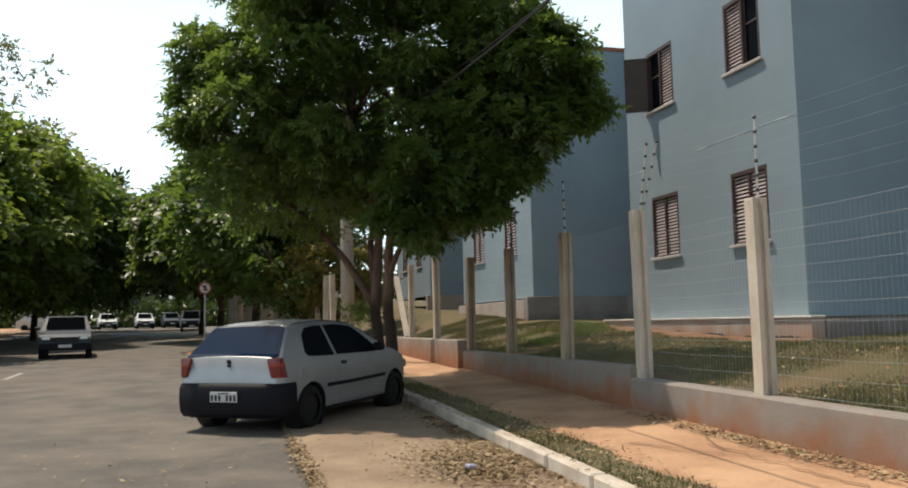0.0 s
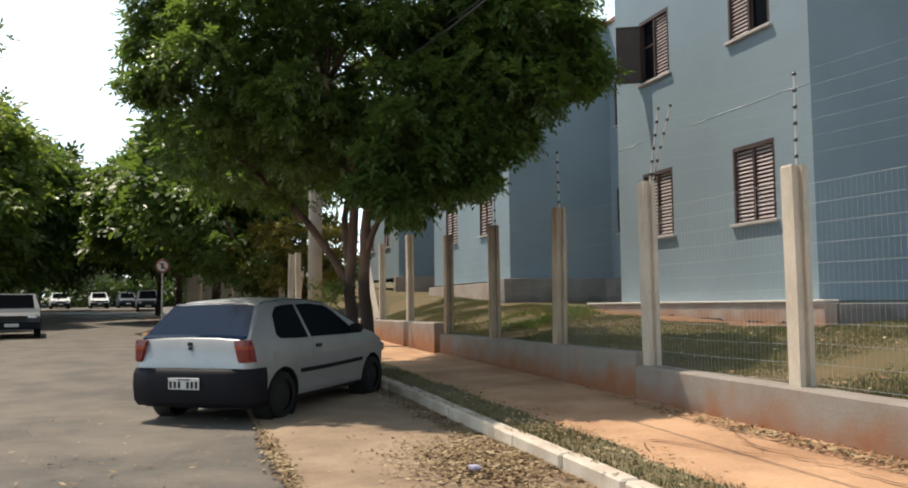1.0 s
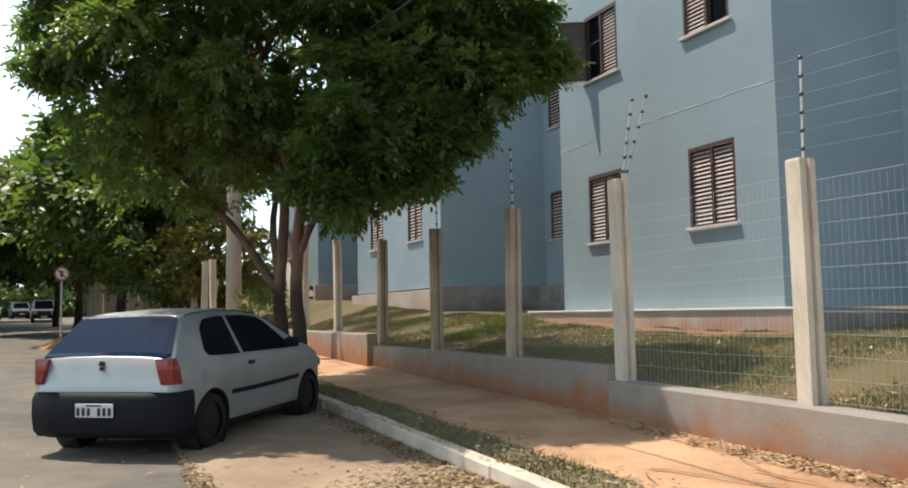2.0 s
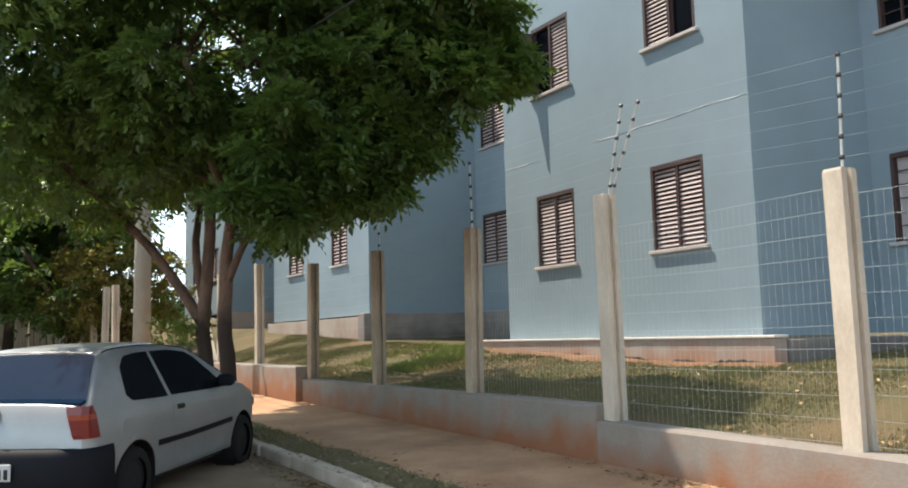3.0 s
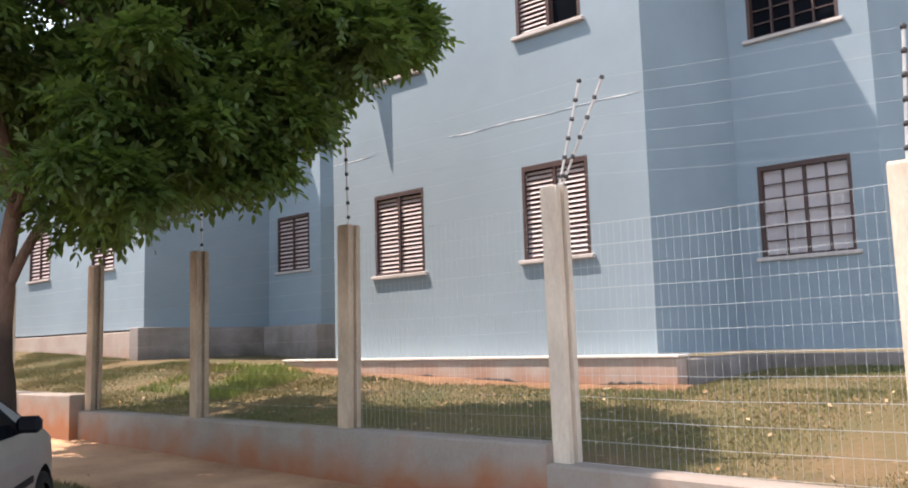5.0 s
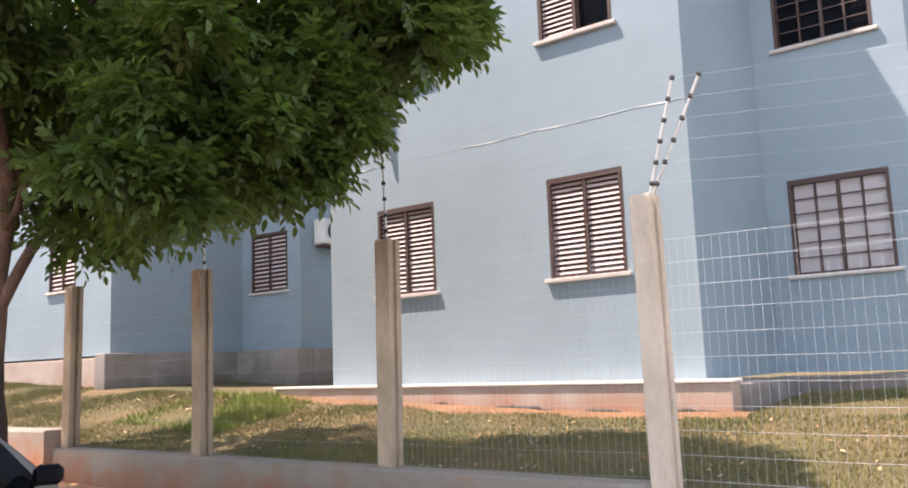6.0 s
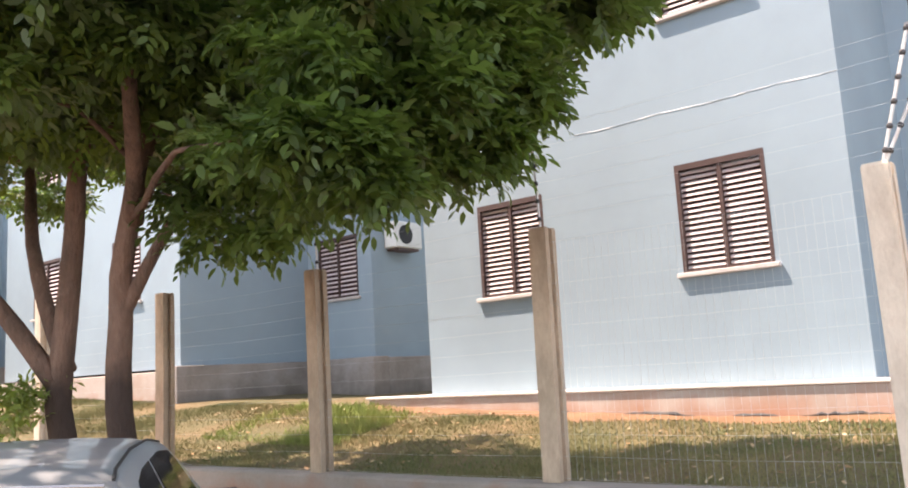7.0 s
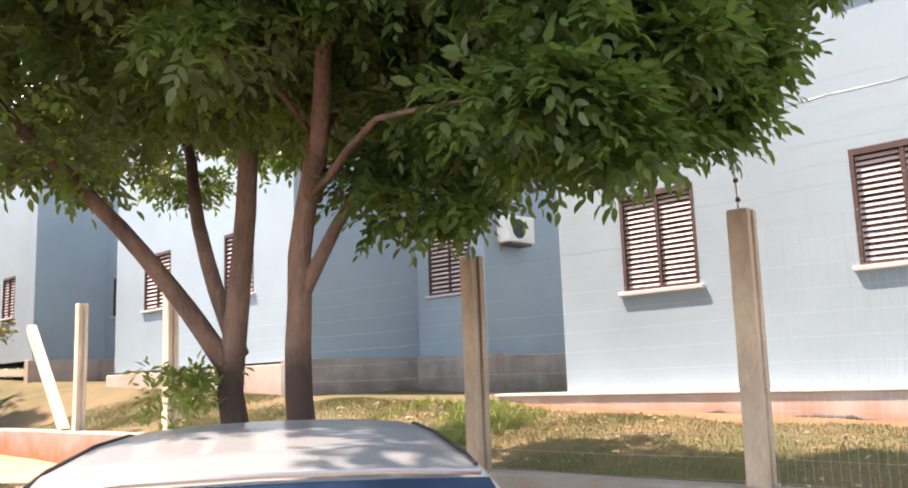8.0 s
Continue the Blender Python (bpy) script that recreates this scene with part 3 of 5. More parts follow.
def window(house, m, w, h, style, sill=True, label="", count=15):
    """A window in its opening. Local axes: x along the wall, y into the wall, z up from the opening's foot."""
    bm = bmesh.new()
    f, y0, y1 = 0.045, -0.004, 0.11
    box(bm, -w / 2, -w / 2 + f, y0, y1, 0, h)
    box(bm, w / 2 - f, w / 2, y0, y1, 0, h)
    box(bm, -w / 2 + f, w / 2 - f, y0, y1, h - f - 0.02, h)
    box(bm, -w / 2 + f, w / 2 - f, y0, y1, 0, 0.03)
    if not style.startswith("bars"):
        box(bm, -0.022, 0.022, 0.005, y1, 0.03, h - f - 0.02)
    win = part("window", bm, FRAME, house, label)
    win.matrix_basis = m
    if sill:
        bm = bmesh.new()
        box(bm, -w / 2 - 0.06, w / 2 + 0.06, -0.06, 0.14, -0.05, 0.0, None, 0.008)
        part("sill", bm, SILL, win, "pale stone sill")
    left, right = (-w / 2 + f, -0.022), (0.022, w / 2 - f)
    lo, hi = 0.03, h - f - 0.02
    closed = {"closed": (left, right), "left": (left,), "right": (right,), "open": ()}.get(style, ())
    for x0, x1 in closed:
        slats(win, x0, x1, lo, hi, 0.05, count)
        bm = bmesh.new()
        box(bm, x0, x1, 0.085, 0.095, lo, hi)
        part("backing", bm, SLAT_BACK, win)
    for x0, x1 in [s for s in (left, right) if s not in closed] if not style.startswith("bars") else ():
        bm = bmesh.new()
        box(bm, x0, x1, 0.07, 0.078, lo, hi)
        part("pane", bm, TINT, win, "dark window glass")
        bm = bmesh.new()
        box(bm, x0, x1, 0.055, 0.07, (lo + hi) / 2 + 0.1, (lo + hi) / 2 + 0.13)
        box(bm, x0, x0 + 0.025, 0.055, 0.07, lo, hi)
        part("sash", bm, FRAME, win)
    if style.startswith("bars"):
        n, k = 4, 5
        for i in range(n):
            x0, x1 = -w / 2 + f + (w - 2 * f) * i / n, -w / 2 + f + (w - 2 * f) * (i + 1) / n
            bm = bmesh.new()
            box(bm, x0 + 0.012, x1 - 0.012, 0.075, 0.08, lo, hi)
            part("pane", bm, PANE_GLASS if style == "bars" else TINT, win).visible_shadow = False
        for i in range(1, n):
            x = -w / 2 + f + (w - 2 * f) * i / n
            bm = bmesh.new()
            box(bm, x - (0.02 if i == 2 else 0.011), x + (0.02 if i == 2 else 0.011), 0.03, 0.09, lo, hi)
            part("mullion", bm, FRAME, win)
        for i in range(1, k + 1):
            z = lo + (hi - lo) * i / (k + 1)
            bm = bmesh.new()
            box(bm, -w / 2 + f, w / 2 - f, 0.035, 0.05, z - 0.008, z + 0.008)
            part("bar", bm, FRAME, win, "dark steel bar")
        bm = bmesh.new()
        pts = [(-w / 2 + f + (w - 2 * f) * i / 40, 0.11 + 0.012 * math.sin(i * 1.3)) for i in range(41)]
        for a, b in zip(pts, pts[1:]):
            bm.faces.new([bm.verts.new(q) for q in ((*a, lo), (*b, lo), (*b, hi), (*a, hi))])
        part("curtain", bm, CURTAIN, win, "pale gathered curtain")
    return win


PANE_GLASS = bpy.data.materials.new("pane_glass")
PANE_GLASS.use_nodes = True
gb = PANE_GLASS.node_tree.nodes["Principled BSDF"]
gb.inputs["Transmission Weight"].default_value = 0.35
gb.inputs["Roughness"].default_value = 0.32
gb.inputs["Base Color"].default_value = (0.62, 0.58, 0.60, 1)


def flats(y0, y1, xf, xr, ry0, base, floor_z, front, recess, label, detail=True):
    """A block of flats: a front wing from y0 to y1 at xf and a recessed wing beside it, from ry0 to y0 at xr.
    front, recess: (y0, y1, z0, z1, style) of each opening."""
    top = base + 7.05
    house = thing("apartment_building", Matrix.Translation((xf, (y0 + y1) / 2, base)), label, "building", "blocks of flats")
    inv = house.matrix_basis.inverted()

    def wall(bm, name="wall"):
        bmesh.ops.transform(bm, matrix=inv, verts=bm.verts)
        return part(name, bm, PAINT_LIGHT, house)

    t = 0.16
    wall(holed_wall(y0, y1, base, top, [o[:4] for o in front], lambda u, d, z: (xf + d, u, z), t, 1))
    wall(holed_wall(ry0, y0 + t, base, top, [o[:4] for o in recess], lambda u, d, z: (xr + d, u, z), t, 1))
    wall(boxed(xf + t, xr, y0, y0 + t, base, top))
    wall(boxed(xf + t, xr + 6, y1 - t, y1, base, top))
    wall(boxed(xr + t, xr + 6, ry0, ry0 + t, base, top))
    wall(boxed(xr + 6 - t, xr + 6, ry0 + t, y1 - t, base, top))
    bm = bmesh.new()
    box(bm, xf - 0.02, xr + 6.3, y0 - 0.02, y1 + 0.02, top, top + 0.12)
    box(bm, xr - 0.02, xr + 6.3, ry0 - 0.02, y0 - 0.02, top, top + 0.12)
    bmesh.ops.transform(bm, matrix=inv, verts=bm.verts)
    part("roof", bm, ROOF, house, "flat roof slab with a tiled top")
    bm = bmesh.new()
    box(bm, xf + 0.9, xf + 0.95, y0 + t, y1 - t, base, top)
    box(bm, xr + 0.9, xr + 0.95, ry0 + t, y0, base, top)
    bmesh.ops.transform(bm, matrix=inv, verts=bm.verts)
    part("partition", bm, ROOM, house, "dim inner room wall")
    for x, group in ((xf, front), (xr, recess)):
        for a, b, c, d, style in group:
            m = inv @ Matrix.Translation((x, (a + b) / 2, c)) @ Matrix.Rotation(radians(-90), 4, "Z")
            win = window(house, m, b - a, d - c, style, label={"closed": "closed louvred shutters", "bars": "barred window with pale frosted panes", "bars_dark": "barred window with dark panes"}.get(style, "half-open louvred window"), count=18 if detail else 13)
            if style == "right":
                # the other leaf stands open, square to the wall
                w, h = (b - a) / 2 - 0.06, d - c - 0.1
                bm = bmesh.new()
                s = 0.035
                for q in ((0, s, 0, h), (w - s, w, 0, h), (s, w - s, 0, s), (s, w - s, h - s, h)):
                    box(bm, q[0], q[1], -0.018, 0.018, q[2], q[3])
                box(bm, s, w - s, -0.003, 0.003, s, h - s)
                leaf = part("open_shutter", bm, SHUTTER_DARK, win, "dark open shutter leaf")
                leaf.matrix_basis = Matrix.Translation((-(b - a) / 2 + 0.03, -0.01, 0.04)) @ Matrix.Rotation(radians(-118), 4, "Z")
    return house


flats(10.95, 16.5, 8.5, 10.85, 9.15, 1.84, 0,
                [(11.76, 12.76, 3.05, 4.25, "closed"), (14.53, 15.55, 3.05, 4.25, "closed"),
                 (11.76, 12.76, 5.97, 7.17, "left"), (14.53, 15.55, 5.97, 7.17, "right")],
                [(9.49, 10.67, 3.03, 4.23, "bars"), (9.49, 10.67, 5.95, 7.15, "bars_dark")],
                "pale blue rendered block of flats with louvred windows")
flats(22.3, 29.4, 8.4, 11.4, 20.45, 2.5, 0,
                [(23.6, 24.65, 3.82, 5.05, "closed"), (26.8, 28.0, 3.82, 5.05, "closed"),
                 (23.6, 24.65, 6.75, 7.97, "closed"), (26.8, 28.0, 6.75, 7.97, "closed")],
                [(20.83, 21.97, 3.72, 4.95, "closed"), (20.83, 21.97, 6.65, 7.87, "closed")],
                "pale blue block of flats with a stained plinth", False)
flats(34.5, 41.5, 8.4, 10.4, 30.0, 3.0, 0,
                [(36.0, 37.0, 4.3, 5.5, "closed"), (39.0, 40.0, 4.3, 5.5, "closed")],
                [(33.0, 34.0, 4.2, 5.3, "bars")],
                "pale blue block of flats further up the street", False)

# plinths and paved edges round the blocks
def plinth(x0, x1, y0, y1, z0, z1, label, edge=True, mat=PLINTH):
    ob = part("plinth", boxed(0, x1 - x0, 0, y1 - y0, 0, z1 - z0 - (0.03 if edge else 0), 0.012), mat)
    ob.matrix_basis = Matrix.Translation((x0, y0, z0))
    tagged(ob, label, "plinth", kind="structure")
    if edge:
        ob = part("plinth_edge", boxed(-0.03, x1 - x0, -0.03, y1 - y0 + 0.03, 0, 0.034, 0.008), EDGE)
        ob.matrix_basis = Matrix.Translation((x0, y0, z1 - 0.03))
        tagged(ob, "pale cement edge of the paved apron", "plinth", kind="structure")


plinth(8.28, 8.5, 10.6, 17.5, 1.2, 1.85, "earth-stained rendered plinth under the flats")
plinth(8.5, 10.85, 10.55, 10.95, 1.2, 1.80, "rendered plinth along the side wall", False, GREY_PLINTH)
plinth(8.5, 11.6, 16.5, 17.5, 1.2, 1.83, "paved strip beside the flats", False)
plinth(10.6, 10.85, 8.9, 10.55, 1.2, 1.80, "rendered plinth of the recessed wing", False, GREY_PLINTH)
plinth(10.85, 16.9, 8.9, 9.15, 1.2, 1.80, "rendered plinth round the wing's end wall", False, GREY_PLINTH)
plinth(8.1, 11.4, 21.95, 22.3, 1.5, 2.52, "grey stained plinth along the side wall", False, GREY_PLINTH)
plinth(11.0, 11.4, 20.1, 21.95, 1.5, 2.52, "grey stained plinth of the recessed wing", False, GREY_PLINTH)
plinth(11.4, 17.4, 20.1, 20.45, 1.5, 2.50, "grey plinth round the wing's end wall", False, GREY_PLINTH)
plinth(8.2, 8.4, 22.3, 29.4, 1.5, 2.45, "earth-stained plinth of the second block", False)
plinth(8.2, 10.4, 34.2, 34.5, 1.8, 3.0, "plinth of the third block", False)
plinth(10.1, 10.4, 30.0, 34.2, 1.8, 3.0, "plinth of the third block", False)


def earth_strip(y0, y1):
    """Bare earth washed out along the plinth's foot, ragged towards the grass."""
    verts, faces = [], []
    ys = span(y0, y1, 0.12)
    for y in ys:
        w = 0.30 + 0.35 * noise.noise(Vector((y * 0.9, 0, 3.0))) + 0.10 * noise.noise(Vector((y * 4.0, 0, 3.0)))
        for f in (0.0, 0.35, 0.7, 1.0):
            x = 8.30 - max(w, 0.03) * f
            verts.append((x, y, lawn_z(x, y) + (0.035 if f < 0.9 else -0.01) + 0.012 * noise.noise(Vector((x * 6, y * 6, 1.0)))))
    for j in range(len(ys) - 1):
        for i in range(3):
            a = j * 4 + i
            faces.append((a, a + 4, a + 5, a + 1))
    tagged(new("earth_strip", mesh_from("earth_strip", verts, faces, EARTH, True)), "bare red earth washed out along the plinth", "earth", kind="structure")


def shade_strip(y0, y1, seed):
    """A ragged black strip on the plinth's foot, painted as the shade of an undercut."""
    r = random.Random(seed)
    bm = bmesh.new()
    prev = None
    ys = span(y0, y1, 0.06)
    for i, y in enumerate(ys):
        z = lawn_z(8.28, y) + 0.03
        h = (0.012 + 0.03 * r.random()) * min(1, i / 4, (len(ys) - 1 - i) / 4 + 0.1)
        row = [bm.verts.new((8.272, y, z - 0.03)), bm.verts.new((8.262, y, z + h * 0.5)), bm.verts.new((8.274, y, z + h + 0.004 * r.random()))]
        if prev:
            for k in range(2):
                bm.faces.new((prev[k], row[k], row[k + 1], prev[k + 1]))
        prev = row
    tagged(part("undercut_shade", bm, BLACK), "ragged black strip standing in for shade under the washed-out plinth", "crack", kind="structure")


earth_strip(10.4, 17.4)
for a, b, k in ((10.75, 11.6, 1), (11.75, 12.35, 2), (12.6, 13.5, 3), (14.1, 14.5, 4)):
    shade_strip(a, b, k)


def seam(points, label):
    """A rough patched joint along the facade."""
    bm = bmesh.new()
    r = random.Random(8)
    prev = None
    for y, z in points:
        h = r.uniform(0.002, 0.009)
        row = [bm.verts.new((8.5 - 0.001, y, z - h)), bm.verts.new((8.5 - 0.005, y, z + r.uniform(-0.004, 0.004))), bm.verts.new((8.5 - 0.001, y, z + h))]
        if prev:
            for k in range(2):
                bm.faces.new((prev[k], row[k], row[k + 1], prev[k + 1]))
        prev = row
    tagged(part("joint_patch", bm, CRACK), label, "joint", kind="structure")


seam([(y, 4.87 + 0.008 * math.sin(y * 5)) for y in span(10.96, 14.0, 0.1)], "rough pale mortar patch along the floor joint")
seam([(y, 4.87 + 0.006 * math.sin(y * 5)) for y in span(15.55, 16.49, 0.1)], "rough pale mortar patch along the floor joint")


def crack(points, label):
    """A ragged dark crack lying in the footpath."""
    r = random.Random(21)
    bm = bmesh.new()
    prev = None
    for x, y in points:
        w = r.uniform(0.004, 0.012)
        z = road_z(y) + 0.132 + 0.033 * (x - 3.6) + 0.012
        row = [bm.verts.new((x - w, y - w, z)), bm.verts.new((x + w, y + w, z))]
        if prev:
            bm.faces.new((prev[0], row[0], row[1], prev[1]))
        prev = row
    tagged(part("footpath_crack", bm, CRACK_EARTH), label, "crack", kind="structure")


r = random.Random(6)
crack([(3.75 + 0.05 * i, 7.3 + 0.45 * math.sin(i * 0.35) + r.uniform(-0.04, 0.04)) for i in range(26)], "ragged crack across the footpath")
crack([(3.7 + 0.06 * i, 11.6 + 0.03 * i + r.uniform(-0.04, 0.04)) for i in range(23)], "ragged crack across the footpath")
crack([(4.6 + r.uniform(-0.04, 0.04), 5.2 + 0.1 * i) for i in range(22)], "ragged crack along the footpath")


# ---- trees ----
def leaf_cloud(r, clusters, per, leaf, spread, droop=0.2, narrow=0.42):
    """Leaves on twigs: for each cluster centre a spray of bent leaves, as vertex and face arrays."""
    n = len(clusters)
    c = np.repeat(clusters, per, axis=0)
    tot = n * per
    d = r.normal(size=(tot, 3))
    d /= np.linalg.norm(d, axis=1)[:, None]
    pos = c + d * (spread * r.rand(tot, 1) ** 0.5) * np.array((1, 1, 0.62))
    out = d * 0.8 + r.normal(size=(tot, 3)) * 0.55
    out[:, 2] -= droop
    out /= np.linalg.norm(out, axis=1)[:, None]
    side = np.cross(out, r.normal(size=(tot, 3)) * 0.5 + np.array((0, 0, 1.0)))
    side /= np.linalg.norm(side, axis=1)[:, None] + 1e-6
    up = np.cross(side, out)
    L = leaf * r.uniform(0.65, 1.25, (tot, 1))
    w = L * narrow
    v = np.stack([pos, pos + out * L * 0.45 + side * w * 0.5 + up * w * 0.12, pos + out * L - up * w * 0.2, pos + out * L * 0.45 - side * w * 0.5 + up * w * 0.12], 1)
    v = v.reshape(-1, 3)
    f = np.arange(tot * 4).reshape(-1, 4)
    return v, f


def bough_cloud(r, boughs, sizes, middle, sprays, leaflets, length, leaf, narrow=0.44):
    """Boughs of foliage: round each bough's tip a flattened tuft of sprays, each with leaflets in two rows
    along a drooping stalk, most of them on its outer and upper side."""
    n = len(boughs)
    c = np.repeat(boughs, sprays, axis=0)
    size = np.repeat(sizes, sprays)[:, None]
    m = n * sprays
    out = c - middle
    out /= np.linalg.norm(out, axis=1)[:, None] + 1e-6
    d = r.normal(size=(m, 3)) + out * 0.7 + np.array((0, 0, 0.35))
    d /= np.linalg.norm(d, axis=1)[:, None]
    start = c + d * size * (r.uniform(0.2, 1.0, (m, 1)) ** 0.6) * np.array((1, 1, 0.42))
    d = d * np.array((1, 1, 0.5)) + r.normal(size=(m, 3)) * 0.4
    d[:, 2] -= 0.22
    d /= np.linalg.norm(d, axis=1)[:, None]
    side = np.cross(d, np.array((0, 0, 1.0)) + r.normal(size=(m, 3)) * 0.3)
    side /= np.linalg.norm(side, axis=1)[:, None] + 1e-6
    up = np.cross(side, d)
    L = length * r.uniform(0.7, 1.2, (m, 1))
    quads = []
    for j in range(leaflets):
        f = 0.18 + 0.82 * (j // 2) / max(1, (leaflets - 1) // 2)
        sgn = 0.0 if j == leaflets - 1 else (1.0 if j % 2 else -1.0)
        base = start + d * L * f - np.array((0, 0, 1.0)) * (L * 0.22 * f * f)
        k = d * (0.6 if sgn else 1.0) + side * (0.75 * sgn) - np.array((0, 0, 0.2)) + r.normal(size=(m, 3)) * 0.28
        k /= np.linalg.norm(k, axis=1)[:, None]
        w = np.cross(k, up)
        w /= np.linalg.norm(w, axis=1)[:, None] + 1e-6
        ll = leaf * r.uniform(0.65, 1.2, (m, 1))
        ww = ll * narrow * 0.5
        nn = np.cross(w, k)
        lift = nn * ww * 0.3
        quads.append(np.stack([base, base + k * ll * 0.3 + w * ww * 0.9 + lift, base + k * ll * 0.68 + w * ww * 0.8 + lift,
                               base + k * ll - lift, base + k * ll * 0.68 - w * ww * 0.8 + lift, base + k * ll * 0.3 - w * ww * 0.9 + lift], 1))
    v = np.concatenate(quads).reshape(-1, 3)
    return v, np.arange(len(v)).reshape(-1, 6)


def crown_mesh(name, v, f, mat):
    me = bpy.data.meshes.new(name)
    me.vertices.add(len(v))
    me.vertices.foreach_set("co", v.ravel())
    me.loops.add(f.size)
    me.loops.foreach_set("vertex_index", f.ravel().astype(np.int32))
    me.polygons.add(len(f))
    me.polygons.foreach_set("loop_start", np.arange(0, f.size, f.shape[1], dtype=np.int32))
    me.update(calc_edges=True)
    me.materials.append(mat)
    return me


def crown_points(r, centre, radii, count, floor=-1.0, inner=0.45, lumps=2.2, seed=0.0):
    """Cluster centres in an uneven crown: lumps, gaps, a flattened underside."""
    pts = []
    while len(pts) < count:
        d = r.normal(size=3)
        d /= np.linalg.norm(d)
        k = 1.0 + 0.26 * noise.noise(Vector(d) * lumps + Vector((seed, 0, 0))) + 0.14 * noise.noise(Vector(d) * lumps * 2.6 + Vector((0, seed, 0)))
        q = r.uniform(inner, 1.0) ** 0.6 * k
        if noise.noise(Vector(d * q) * 2.2 + Vector((seed, seed, 0))) < -0.27:
            continue
        p = d * q
        if p[2] < floor:
            p[2] = floor + (p[2] - floor) * 0.25
        pts.append(np.array(centre) + p * np.array(radii))
    return np.array(pts)


def limb_tube(bm, pts, r0, r1, sides=9, wob=0.03):
    n = len(pts)
    fine = []
    for i in range(n - 1):
        a, b = Vector(pts[i]), Vector(pts[i + 1])
        for k in range(3):
            f = k / 3
            p = a.lerp(b, f)
            fine.append(p + Vector((noise.noise(p * 2.1), noise.noise(p * 2.1 + Vector((9, 0, 0))), 0)) * wob)
    fine.append(Vector(pts[-1]))
    m = len(fine)
    tube(bm, fine, [r0 + (r1 - r0) * i / (m - 1) for i in range(m)], sides)


def tree(x, y, z, limbs, crown, count, per, leaf, mat, label, seed, floor=-0.55, inner=0.45, twigs=True, compound=False):
    """limbs: (points relative to the foot, radius at foot, at tip). crown: list of (centre, radii, share)."""
    t = thing("tree", Matrix.Translation((x, y, z)), label, "tree", "street trees")
    bm = bmesh.new()
    for pts, r0, r1 in limbs:
        limb_tube(bm, pts, r0, r1)
    r = np.random.RandomState(seed)
    cl = np.concatenate([crown_points(r, c, rad, max(3, int(count * s)), floor, inner, seed=seed * 1.7 + i) for i, (c, rad, s) in enumerate(crown)])
    if twigs:
        spine = [Vector(a).lerp(Vector(b), k / 4) for p, _, _ in limbs for a, b in zip(p[2:], p[3:]) for k in range(1, 5)]
        for p in cl[::4]:
            q = Vector(p)
            a = min(spine, key=lambda s: (s - q).length + max(0.0, s.z - q.z))
            if (q - a).length > 2.6:
                continue
            mid = a.lerp(q, 0.5) + Vector((0, 0, 0.10 * (q - a).length))
            limb_tube(bm, [a, mid, q], min(0.04, 0.010 + 0.011 * (q - a).length), 0.005, 5, 0.06)
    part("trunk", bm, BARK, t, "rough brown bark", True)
    if compound:
        middle = np.array(crown[0][0]) - np.array((0, 0, 0.8))
        small = np.concatenate([[min(1.0, max(0.5, (min(rad) + 0.1) / 0.9))] * max(3, int(count * s)) for c, rad, s in crown])
        sizes = r.uniform(0.26, 0.56, len(cl)) * small
        # boughs that hang on nothing are left out
        near = np.sort(np.linalg.norm(cl[:, None] - cl[None], axis=2), axis=1)[:, 3] < 0.85
        cl, sizes = cl[near], sizes[near]
        v, f = bough_cloud(r, cl, sizes, middle, per, 9, 0.22, leaf)
        pick = r.choice(len(cl), 40, False)
        yv, yf = bough_cloud(r, cl[pick], sizes[pick] * 1.05, middle, 1, 7, 0.22, leaf)
        ob = new("yellow_leaves", crown_mesh("yellow_leaves", yv, yf, LEAF_YELLOW))
        ob.parent = t
        tagged(ob, "a few yellowed sprays")
    else:
        rad = crown[0][1][0]
        sizes = r.uniform(0.16, 0.30, len(cl)) * rad
        v, f = bough_cloud(r, cl, sizes, np.array(crown[0][0]), per, 5, leaf * 2.2, leaf * 1.1, 0.6)
    ob = new("crown", crown_mesh("crown", v, f, mat))
    ob.parent = t
    return t


